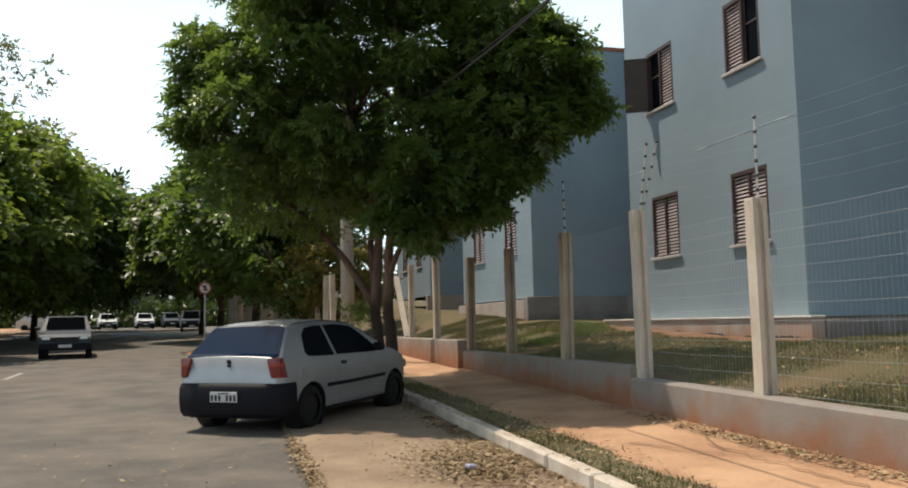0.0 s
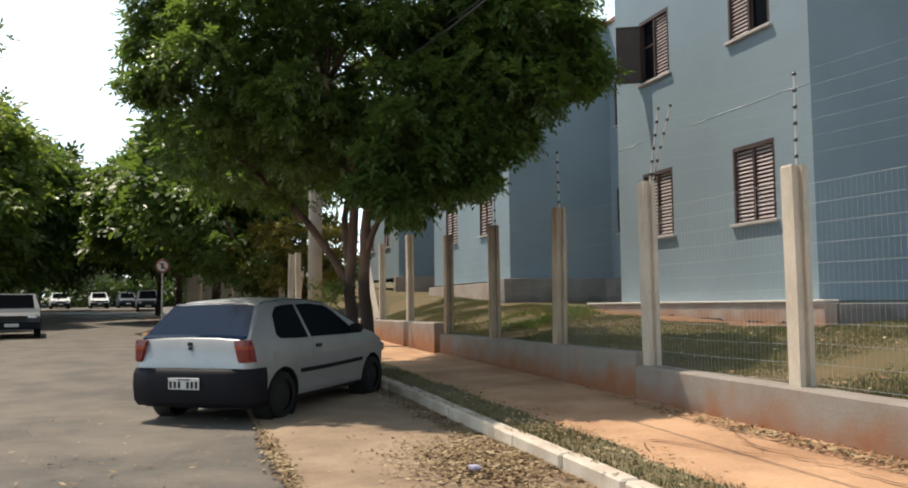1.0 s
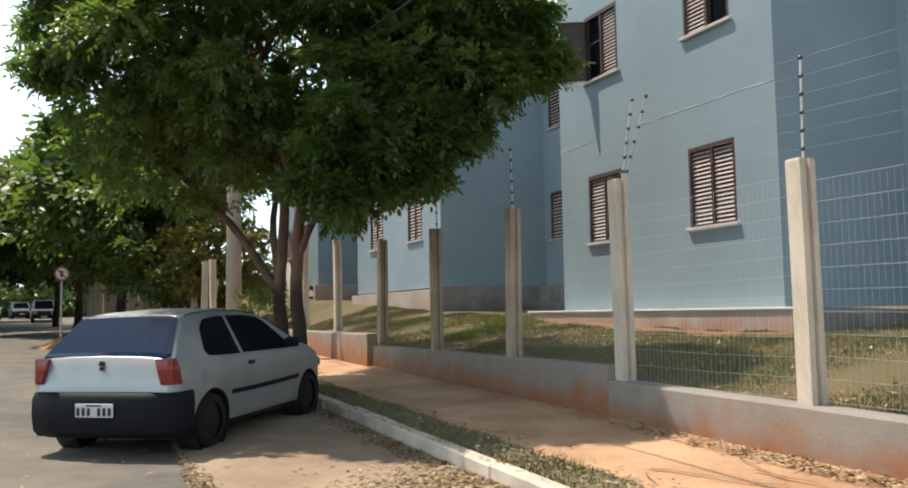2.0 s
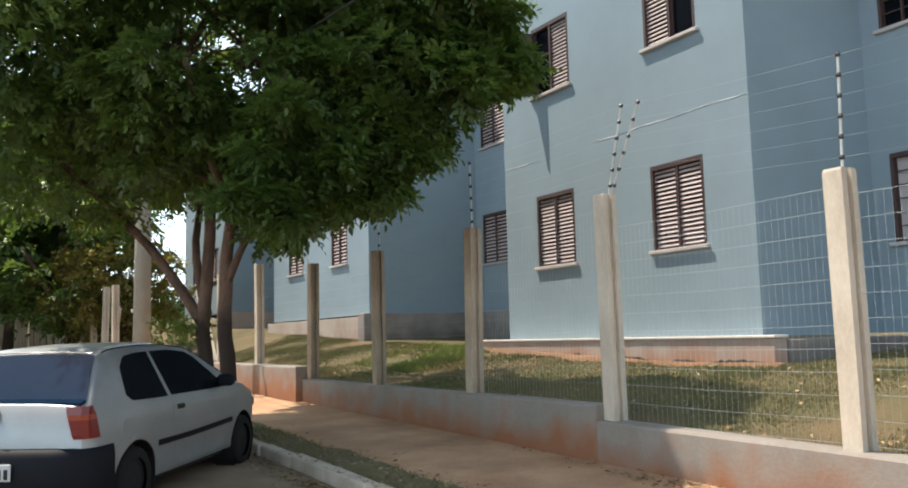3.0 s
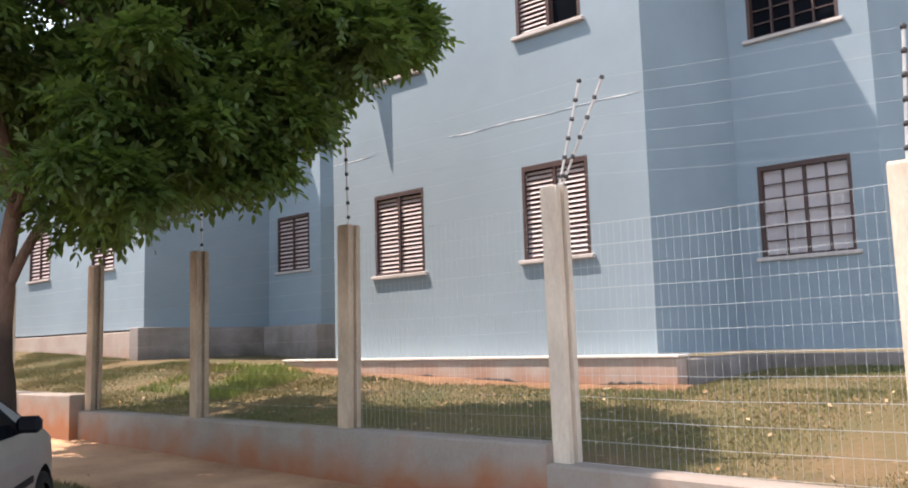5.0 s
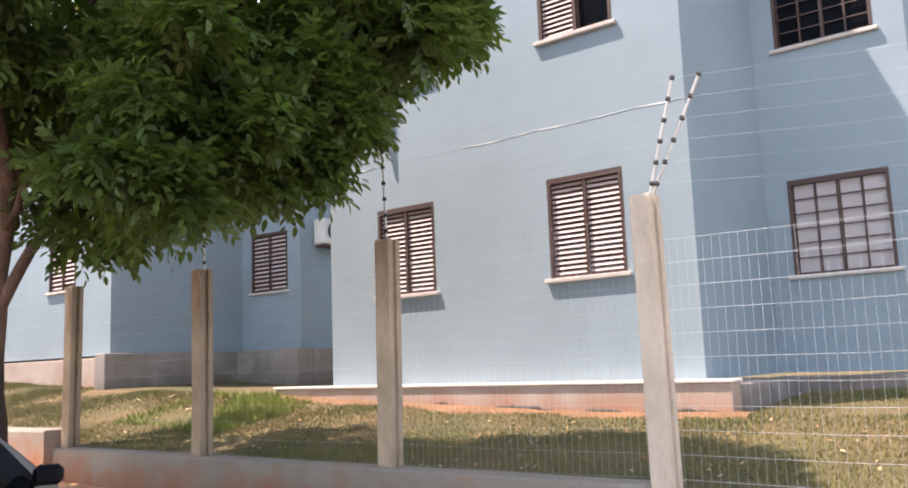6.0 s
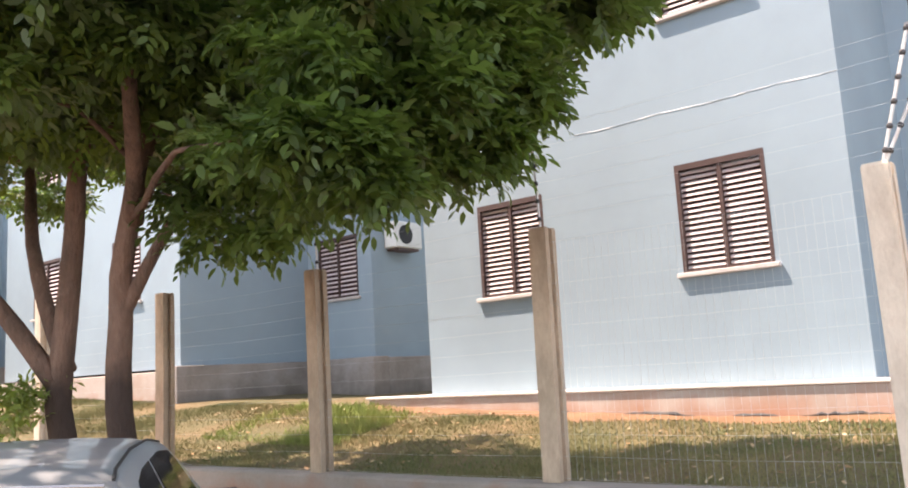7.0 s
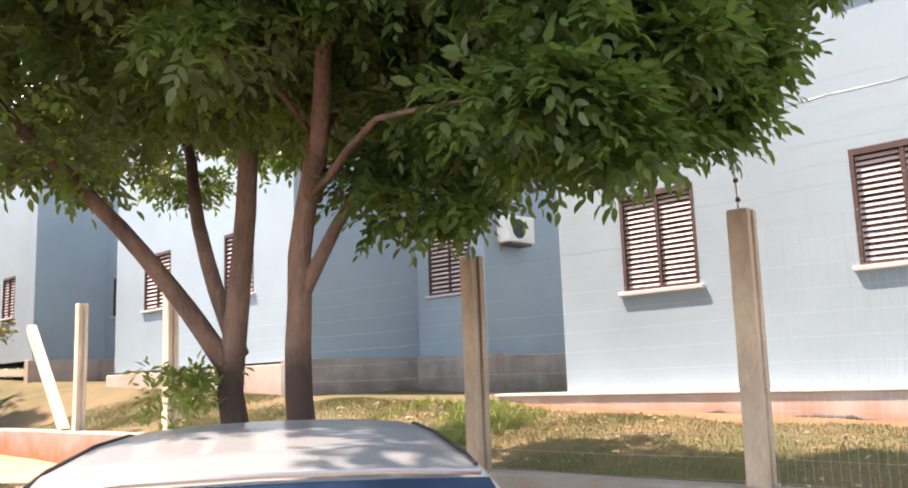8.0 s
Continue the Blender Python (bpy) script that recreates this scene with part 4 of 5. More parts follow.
# the big street tree beside the parked car
tree(3.1, 14.85, road_z(14.85) + 0.1,
     [([(-0.02, -0.02, -0.15), (-0.09, -0.2, 0.6), (-0.16, -0.3, 1.25), (-0.14, -0.3, 2.2), (-0.1, -0.42, 3.0), (0.2, -1.1, 4.4)], 0.122, 0.055),
      ([(-0.05, 0.14, -0.15), (-0.2, 0.3, 0.6), (-0.26, 0.38, 1.3), (-0.22, 0.32, 2.2), (-0.2, 0.2, 3.4), (-0.6, 0.6, 4.8)], 0.122, 0.055),
      ([(-0.25, 0.36, 1.42), (-0.52, 0.55, 1.9), (-0.9, 0.85, 2.5), (-1.35, 1.05, 3.0), (-2.1, 1.1, 3.7)], 0.08, 0.04),
      ([(-0.22, 0.32, 1.55), (-0.3, 0.7, 2.3), (-0.1, 1.3, 3.2), (0.1, 2.0, 4.2)], 0.07, 0.035),
      ([(-0.14, -0.3, 1.9), (0.02, -0.5, 2.4), (0.25, -0.8, 2.95), (0.8, -1.8, 3.9)], 0.055, 0.025),
      ([(-0.1, -0.4, 2.6), (-0.6, -1.2, 3.4), (-1.1, -2.2, 4.2)], 0.07, 0.03)],
     [((-0.4, -0.35, 5.4), (2.7, 2.85, 2.8), 1.0), ((1.0, -2.3, 4.2), (1.15, 1.2, 1.15), 0.075), ((-2.4, -0.5, 4.4), (1.3, 1.9, 1.05), 0.10), ((-1.6, 0.3, 3.65), (1.4, 2.0, 0.95), 0.085), ((0.4, 1.4, 4.1), (1.8, 2.1, 1.3), 0.085), ((0.3, 3.4, 4.1), (1.7, 1.7, 0.9), 0.07), ((0.0, -0.4, 6.4), (2.3, 2.5, 1.7), 0.13), ((-0.2, -2.0, 6.2), (2.1, 1.3, 1.9), 0.15), ((-1.4, -0.6, 7.2), (1.6, 1.9, 1.1), 0.05), ((1.8, -2.55, 4.95), (0.75, 0.75, 0.95), 0.11),
      ((0.6, -1.6, 3.05), (0.7, 0.9, 0.45), 0.04), ((0.45, -1.2, 2.8), (0.6, 0.8, 0.45), 0.035), ((0.2, -2.8, 3.3), (0.9, 0.7, 0.45), 0.04),
      ((-0.35, -2.75, 2.6), (0.5, 0.4, 0.3), 0.03), ((0.4, -2.8, 2.9), (0.6, 0.45, 0.35), 0.045), ((1.05, -2.85, 3.4), (0.5, 0.45, 0.35), 0.045), ((1.5, -2.85, 4.1), (0.5, 0.5, 0.5), 0.05),
      ((1.6, 2.8, 4.8), (1.5, 1.8, 1.0), 0.09), ((2.1, -2.95, 4.6), (0.45, 0.4, 0.8), 0.06), ((-2.95, -0.3, 4.9), (0.65, 1.2, 1.0), 0.07)],
     265, 62, 0.100, LEAF, "spreading street tree with dense glossy leaves", 11, -0.62, 0.4, True, True)
# shoots low on its trunk
r = np.random.RandomState(3)
v, f = leaf_cloud(r, r.normal(size=(34, 3)) * np.array((0.15, 0.13, 0.10)), 18, 0.085, 0.11)
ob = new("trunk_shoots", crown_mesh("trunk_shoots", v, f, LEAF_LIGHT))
ob.matrix_basis = Matrix.Translation((2.60, 15.40, road_z(15) + 1.46))
tagged(ob, "tuft of fresh leaves sprouting from the trunk", "plant", kind="stuff")


def street_tree(x, y, h, rad, mat, label, seed, count=700, per=26, leaf=0.3, low=0.5):
    z = road_z(y)
    tree(x, y, z, [([(0, 0, -0.2), (0.1, 0.05, h * 0.25), (0.0, 0.2, h * 0.5), (0.2, 0.1, h * 0.75)], 0.2, 0.07),
                   ([(0.05, 0.03, h * 0.22), (0.8, 0.5, h * 0.45), (1.4, 0.8, h * 0.62)], 0.11, 0.05),
                   ([(0.05, 0.03, h * 0.25), (-0.8, -0.4, h * 0.47), (-1.4, -0.6, h * 0.64)], 0.11, 0.05)],
         [((0, 0, h * (0.5 + low * 0.2)), (rad, rad * 1.1, h * 0.42), 1.0)], count // 4, per, leaf, mat, label, seed, -0.75, 0.5, False)


street_tree(2.6 + bend(36), 36.0, 7.2, 3.3, LEAF, "dense dark street tree up the street", 22, low=1.3)
street_tree(2.2 + bend(46), 46.0, 7.8, 3.8, LEAF, "dense dark street tree up the street", 23, low=1.2)
street_tree(2.2 + bend(58), 58.0, 8.2, 4.2, LEAF_DARK, "dense dark street tree up the street", 24, low=1.1)
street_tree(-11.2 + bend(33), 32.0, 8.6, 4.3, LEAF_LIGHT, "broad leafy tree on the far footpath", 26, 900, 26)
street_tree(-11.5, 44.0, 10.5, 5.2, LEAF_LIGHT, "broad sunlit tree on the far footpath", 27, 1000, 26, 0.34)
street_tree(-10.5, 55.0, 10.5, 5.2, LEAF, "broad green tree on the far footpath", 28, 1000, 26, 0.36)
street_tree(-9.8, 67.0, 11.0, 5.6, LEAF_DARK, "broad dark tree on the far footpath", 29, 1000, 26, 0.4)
street_tree(-13.2, 50.0, 15.5, 5.5, LEAF_PALE, "tall sparse pale tree behind the others", 30, 260, 20, 0.24, 1.0)
street_tree(4.0, 30.6, 4.6, 1.7, LEAF_YELLOW, "small yellowing tree behind the fence", 31, 300, 26, 0.13)
street_tree(2.9, 31.5, 6.0, 2.3, LEAF, "leafy green tree beside the fence", 32, 420, 26, 0.16, 0.6)
for k, y in enumerate((38, 48, 58, 68)):
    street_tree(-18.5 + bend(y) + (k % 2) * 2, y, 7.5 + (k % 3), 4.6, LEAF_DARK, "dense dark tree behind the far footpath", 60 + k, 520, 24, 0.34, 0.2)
for k, (x, y) in enumerate(((-36, 112), (-24, 120), (-12, 118), (-2, 124), (9, 116), (20, 112))):
    street_tree(x, y, 4.5 + (k % 3) * 0.8, 4.5, LEAF_DARK, "distant tree beyond the cross street", 40 + k, 260, 16, 0.6)


# ---- vehicles ----
def hatchback(name, m, paint, label, group="", full=True):
    """Three-door hatchback. Local axes: x to its right, y ahead, z up; the rear bumper at y = 0."""
    car = thing(name, m, label, "car", group)
    L = 3.70
    top_pts = [(0.0, 0.60), (0.03, 0.95), (0.10, 0.985), (0.44, 1.335), (0.62, 1.388), (1.1, 1.415), (1.6, 1.41), (2.0, 1.37), (2.22, 1.29), (2.86, 0.975), (3.2, 0.905), (3.5, 0.80), (3.64, 0.66), (3.70, 0.50)]
    half_pts = [(0.0, 0.70), (0.08, 0.765), (0.5, 0.795), (1.8, 0.80), (3.0, 0.785), (3.4, 0.74), (3.62, 0.64), (3.70, 0.52)]

    def lerp(t, pts):
        for (a, b), (c, d) in zip(pts, pts[1:]):
            if t <= c:
                return b + (d - b) * (t - a) / (c - a)
        return pts[-1][1]

    top = lambda u: lerp(u, top_pts)
    half = lambda u: lerp(u, half_pts)
    BELT = 0.90

    def side(u, z):
        """Half width of the body at a length and height."""
        h = half(u)
        if z < 0.30:
            return h - 0.06 * (0.30 - z) / 0.12
        if z < BELT:
            return h - 0.035 * ((z - 0.55) / 0.35) ** 2
        return h - 0.035 - (z - BELT) * 0.46

    wheels_u, WR = (0.66, 3.02), 0.335
    us = sorted(set(np.round(np.concatenate([np.arange(0, L + 0.001, 0.05), [p[0] for p in top_pts]]), 3)))
    bm = bmesh.new()
    zrow = [0.235, 0.262, 0.30, 0.36, 0.42, 0.48, 0.54, 0.60, 0.66, 0.72, 0.78, 0.84, BELT]
    grid = []
    for u in us:
        t = top(u)
        rows = []
        for z in zrow:
            zz = min(z, t - 0.05)
            rows.append((side(u, zz), zz))
        zt = max(t - 0.045, rows[-1][1])
        for f in (0.33, 0.66, 1.0):
            z = rows[len(zrow) - 1][1] + (zt - rows[len(zrow) - 1][1]) * f
            rows.append((side(u, z), z))
        wt = rows[-1][0]
        rows += [(wt - 0.03, zt + 0.026), (wt - 0.10, t - 0.004), (wt * 0.5, t + 0.012), (0.0, t + 0.018)]
        grid.append([(bm.verts.new((w, u, z)), bm.verts.new((-w, u, z)) if w > 0 else None) for w, z in rows])
    cut = lambda v: min(math.hypot(v.co.y - wu, v.co.z - 0.27) for wu in wheels_u) < WR and abs(v.co.x) > 0.5
    for s in (0, 1):
        for g, h in zip(grid, grid[1:]):
            for k in range(len(g) - 1):
                q = [g[k], h[k], h[k + 1], g[k + 1]]
                vs = [p[s] or p[0] for p in q]
                if all(cut(v) for v in vs):
                    continue
                if len(set(vs)) > 2:
                    try:
                        bm.faces.new(vs if s == 0 else vs[::-1])
                    except ValueError:
                        pass
    for v in list(bm.verts):
        if not v.link_faces:
            bm.verts.remove(v)
        elif cut(v):
            wu = min(wheels_u, key=lambda w: abs(w - v.co.y))
            d = Vector((v.co.y - wu, v.co.z - 0.27))
            d = d.normalized() * WR if d.length > 0.01 else Vector((0, WR))
            v.co.y, v.co.z = wu + d.x, 0.27 + d.y
    # tail and nose closed
    for g in (grid[0], grid[-1]):
        ring = [p[0] for p in g if p[0].is_valid] + [p[1] for p in g[::-1] if p[1] and p[1].is_valid]
        try:
            bm.faces.new(ring)
        except ValueError:
            pass
    bmesh.ops.remove_doubles(bm, verts=bm.verts, dist=0.0005)
    bmesh.ops.recalc_face_normals(bm, faces=bm.faces)
    part("body", bm, paint, car, "", True)

    bm = bmesh.new()
    box(bm, -0.66, 0.66, 0.10, 3.5, 0.17, 0.6)
    part("underbody", bm, BLACK, car)

    def skin(name, outline, sgn, mat, off, parent=car, label="", rows=6):
        """A panel on the car's side, from an outline of (u, z) given as lower and upper edges."""
        bm = bmesh.new()
        lower, upper = outline
        n = 14
        g = []
        for i in range(n + 1):
            f = i / n
            a = lerp_poly(lower, f)
            b = lerp_poly(upper, f)
            g.append([bm.verts.new((sgn * (side(a[0] + (b[0] - a[0]) * k / rows, a[1] + (b[1] - a[1]) * k / rows) + off), a[0] + (b[0] - a[0]) * k / rows, a[1] + (b[1] - a[1]) * k / rows)) for k in range(rows + 1)])
        for p, q in zip(g, g[1:]):
            for k in range(rows):
                bm.faces.new((p[k], q[k], q[k + 1], p[k + 1]) if sgn > 0 else (p[k + 1], q[k + 1], q[k], p[k]))
        r = bmesh.ops.extrude_face_region(bm, geom=list(bm.faces))
        for v in r["geom"]:
            if isinstance(v, bmesh.types.BMVert):
                v.co.x -= sgn * (abs(off) + 0.012)
        bmesh.ops.recalc_face_normals(bm, faces=bm.faces)
        return part(name, bm, mat, parent, label, False)

    def lerp_poly(pts, f):
        t = f * (len(pts) - 1)
        i = min(int(t), len(pts) - 2)
        return (pts[i][0] + (pts[i + 1][0] - pts[i][0]) * (t - i), pts[i][1] + (pts[i + 1][1] - pts[i][1]) * (t - i))

    for s in (1, -1):
        skin("rear_side_window", ([(0.60, 0.99), (0.66, 0.935), (1.0, 0.925), (1.27, 0.92)], [(0.68, 1.22), (0.80, 1.31), (1.0, 1.335), (1.22, 1.34)]), s, TINT, 0.004, label="dark tinted side window")
        door = skin("door", ([(1.33, 0.30), (1.7, 0.28), (2.2, 0.28), (2.46, 0.30)], [(1.33, 0.915), (1.7, 0.91), (2.2, 0.905), (2.54, 0.90)]), s, paint, 0.003, label="door panel")
        skin("door_window", ([(1.34, 0.925), (1.7, 0.92), (2.2, 0.915), (2.60, 0.915)], [(1.28, 1.34), (1.6, 1.345), (1.95, 1.315), (2.10, 1.26)]), s, TINT, 0.004, label="dark tinted door window")
        skin("side_moulding", ([(1.02, 0.50), (1.6, 0.50), (2.2, 0.51), (2.66, 0.52)], [(1.02, 0.55), (1.6, 0.55), (2.2, 0.56), (2.66, 0.57)]), s, PLASTIC, 0.012, label="black rub strip", rows=2)
        bm = bmesh.new()
        box(bm, s * side(1.45, 0.8) - 0.015, s * side(1.45, 0.8) + 0.02, 1.40, 1.53, 0.785, 0.83, None, 0.008)
        part("handle", bm, BLACK, door, "black door handle")
        # mirror
        bm = bmesh.new()
        x = s * (side(2.5, 0.97) + 0.02)
        box(bm, min(x, x + s * 0.17), max(x, x + s * 0.17), 2.36, 2.47, 0.925, 1.05, None, 0.03)
        box(bm, min(x - s * 0.05, x + s * 0.03), max(x - s * 0.05, x + s * 0.03), 2.40, 2.46, 0.92, 0.96)
        part("side_mirror", bm, PLASTIC, car, "black plastic mirror housing")
        # rear lamp wraps the corner
        bm = bmesh.new()
        rows = []
        for z, inset in ((0.70, 0.012), (0.73, 0.0), (0.845, 0.0), (0.885, 0.0), (0.95, 0.012)):
            e = (z - 0.63) * 0.26
            rows.append([(s * (side(0.15, z) + 0.003), 0.15 - e * 0.4, z), (s * (side(0.08, z) + 0.003), 0.07, z), (s * 0.742, 0.022 + inset, z), (s * 0.70, -0.010 + inset, z), (s * (0.655 - e), -0.014 + inset, z)])
        for seg, mat_, nm in ((rows[:3], RED_LENS, "red_lens"), (rows[2:4], AMBER_LENS, "amber_lens"), (rows[3:], RED_LENS, "red_lens")):
            bm = bmesh.new()
            g = [[bm.verts.new(p) for p in row] for row in seg]
            for p, q in zip(g, g[1:]):
                for k in range(4):
                    bm.faces.new((p[k], p[k + 1], q[k + 1], q[k]))
            rr = bmesh.ops.extrude_face_region(bm, geom=list(bm.faces))
            for v in rr["geom"]:
                if isinstance(v, bmesh.types.BMVert):
                    v.co.y += 0.03
                    v.co.x -= s * 0.012
            bmesh.ops.recalc_face_normals(bm, faces=bm.faces)
            part(nm, bm, mat_, car, "rear lamp lens")
        # headlamp
        bm = bmesh.new()
        box(bm, min(s * 0.36, s * 0.66), max(s * 0.36, s * 0.66), 3.56, 3.69, 0.58, 0.72, None, 0.03)
        part("headlight", bm, CHROME, car, "clear headlight")
    # rear window, glazing of the hatch
    def glass(name, pts_u, inset, mat_, label):
        bm = bmesh.new()
        rows = []
        for u in pts_u:
            t = top(u)
            w = side(u, t - 0.05) - inset
            rows.append([bm.verts.new((w * f, u, t + 0.024 - 0.012 * f * f)) for f in (-1, -0.6, -0.2, 0.2, 0.6, 1)])
        for p, q in zip(rows, rows[1:]):
            for k in range(5):
                bm.faces.new((p[k], p[k + 1], q[k + 1], q[k]))
        rr = bmesh.ops.extrude_face_region(bm, geom=list(bm.faces))
        for v in rr["geom"]:
            if isinstance(v, bmesh.types.BMVert):
                v.co.z -= 0.02
        bmesh.ops.recalc_face_normals(bm, faces=bm.faces)
        return part(name, bm, mat_, car, label)

    glass("rear_window", [0.05, 0.10, 0.18, 0.26, 0.35, 0.43], 0.045, REAR_SKY_TINT, "dark rear window with the sky's blue reflection in its colour")
    glass("windscreen", [2.27, 2.4, 2.55, 2.7, 2.82], 0.06, TINT, "dark windscreen")
    # rear bumper wraps to the wheel arches
    bm = bmesh.new()
    rows = []
    for z, o in ((0.195, -0.01), (0.26, 0.03), (0.42, 0.045), (0.565, 0.04), (0.628, 0.014)):
        row = []
        for x, u in ((-1, 0.30), (-1, 0.10), (-0.93, 0.02), (-0.6, -0.02), (0, -0.035), (0.6, -0.02), (0.93, 0.02), (1, 0.10), (1, 0.30)):
            row.append(bm.verts.new((x * (side(max(u, 0.08), 0.5) + o * 0.5), u - o if abs(x) < 1 else u, z)))
        rows.append(row)
    for p, q in zip(rows, rows[1:]):
        for k in range(8):
            bm.faces.new((p[k], p[k + 1], q[k + 1], q[k]))
    top_row, low = rows[-1], rows[0]
    for row in (rows[-1], rows[0]):
        back = [bm.verts.new((v.co.x * 0.9, max(v.co.y, 0.05) + 0.04, v.co.z)) for v in row]
        for k in range(8):
            bm.faces.new((row[k], row[k + 1], back[k + 1], back[k]))
    bmesh.ops.recalc_face_normals(bm, faces=bm.faces)
    part("rear_bumper", bm, PLASTIC, car, "unpainted black bumper", True)
    bm = bmesh.new()
    box(bm, -0.54, 0.54, 3.60, 3.73, 0.24, 0.50, None, 0.04)
    part("front_bumper", bm, PLASTIC, car, "unpainted black bumper")
    # hatch details
    plate = part("number_plate", boxed(-0.20, 0.20, -0.098, -0.086, 0.40, 0.53, 0.004), PLATE, car, "grey number plate")
    for i in range(7):
        x = -0.165 + 0.055 * i
        if i != 3:
            part("plate_bar", boxed(x - 0.016, x + 0.016, -0.101, -0.0975, 0.415, 0.49), BLACK, plate)
    part("plate_bar", boxed(-0.08, 0.08, -0.101, -0.0975, 0.505, 0.52), BLACK, plate)
    for z, rr in ((0.905, 0.026), (0.855, 0.018)):
        bm = bmesh.new()
        tube(bm, [(0.0, 0.035, z), (0.0, 0.0, z)], rr, 14)
        part("hatch_lock" if rr < 0.02 else "hatch_badge", bm, BLACK, car, "round black badge" if rr > 0.02 else "round black lock")
    part("hatch_seam", boxed(-0.68, 0.68, -0.004, 0.03, 0.606, 0.632), BLACK, car, "shut line under the hatch")
    bm = bmesh.new()
    tube(bm, [(-0.52, 0.445, 1.348), (-0.3, 0.44, 1.362), (0, 0.438, 1.366), (0.3, 0.44, 1.362), (0.52, 0.445, 1.348)], 0.008, 6)
    part("roof_edge_trim", bm, CHROME, car, "bright seal along the roof's rear edge")
    for s in (1, -1):
        bm = bmesh.new()
        tube(bm, [(s * (side(u, top(u) - 0.045) - 0.035), u, top(u) - 0.014) for u in (0.55, 0.66, 0.85, 1.1, 1.35, 1.6, 1.8, 2.0)], 0.006, 6)
        part("roof_gutter", bm, BLACK, car, "dark roof gutter strip")
        # fuel flap on the right only
    bm = bmesh.new()
    tube(bm, [(side(0.62, 0.72) - 0.01, 0.52, 0.73), (side(0.62, 0.72) + 0.004, 0.52, 0.73)], 0.07, 18)
    part("fuel_flap", bm, paint, car, "round fuel flap")
    for u in wheels_u:
        for s in (1, -1):
            bm = bmesh.new()
            x0, x1 = s * 0.61, s * 0.785
            prof = [(x0, 0.18), (x0, 0.25), (x0 + s * 0.02, 0.275), (x1 - s * 0.02, 0.275), (x1, 0.25), (x1, 0.18)]
            tube_rings = []
            for k in range(24):
                a = k * math.tau / 24
                tube_rings.append([bm.verts.new((x, u + math.cos(a) * rr, 0.27 + math.sin(a) * rr)) for x, rr in prof])
            for k in range(24):
                p, q = tube_rings[k], tube_rings[(k + 1) % 24]
                for j in range(5):
                    bm.faces.new((p[j], p[j + 1], q[j + 1], q[j]))
            bmesh.ops.recalc_face_normals(bm, faces=bm.faces)
            wheel = part("wheel", bm, RUBBER, car, "", True)
            bm = bmesh.new()
            tube(bm, [(x1 - s * 0.10, u, 0.27), (x1 - s * 0.03, u, 0.27), (x1 - s * 0.03, u, 0.27), (x1 - s * 0.012, u, 0.27)], [0.182, 0.182, 0.14, 0.05], 20)
            part("rim", bm, RIM, wheel, "dusty dark steel rim")
            bm = bmesh.new()
            tube(bm, [(s * 0.55, u, 0.27), (s * (side(u, 0.5) - 0.015), u, 0.27)], WR - 0.004, 24, False)
            part("wheel_arch", bm, BLACK, car)
    return car


H = -36.0
hatchback("parked_car", Matrix.Translation((0.30, 11.02, road_z(11.6) - 0.01)) @ Matrix.Rotation(radians(H), 4, "Z") @ Matrix.Rotation(radians(0.7), 4, "X") @ Matrix.Diagonal((0.97, 1.045, 0.945, 1)),
          CAR_PAINT, "silver three-door hatchback with black bumpers parked at the kerb")


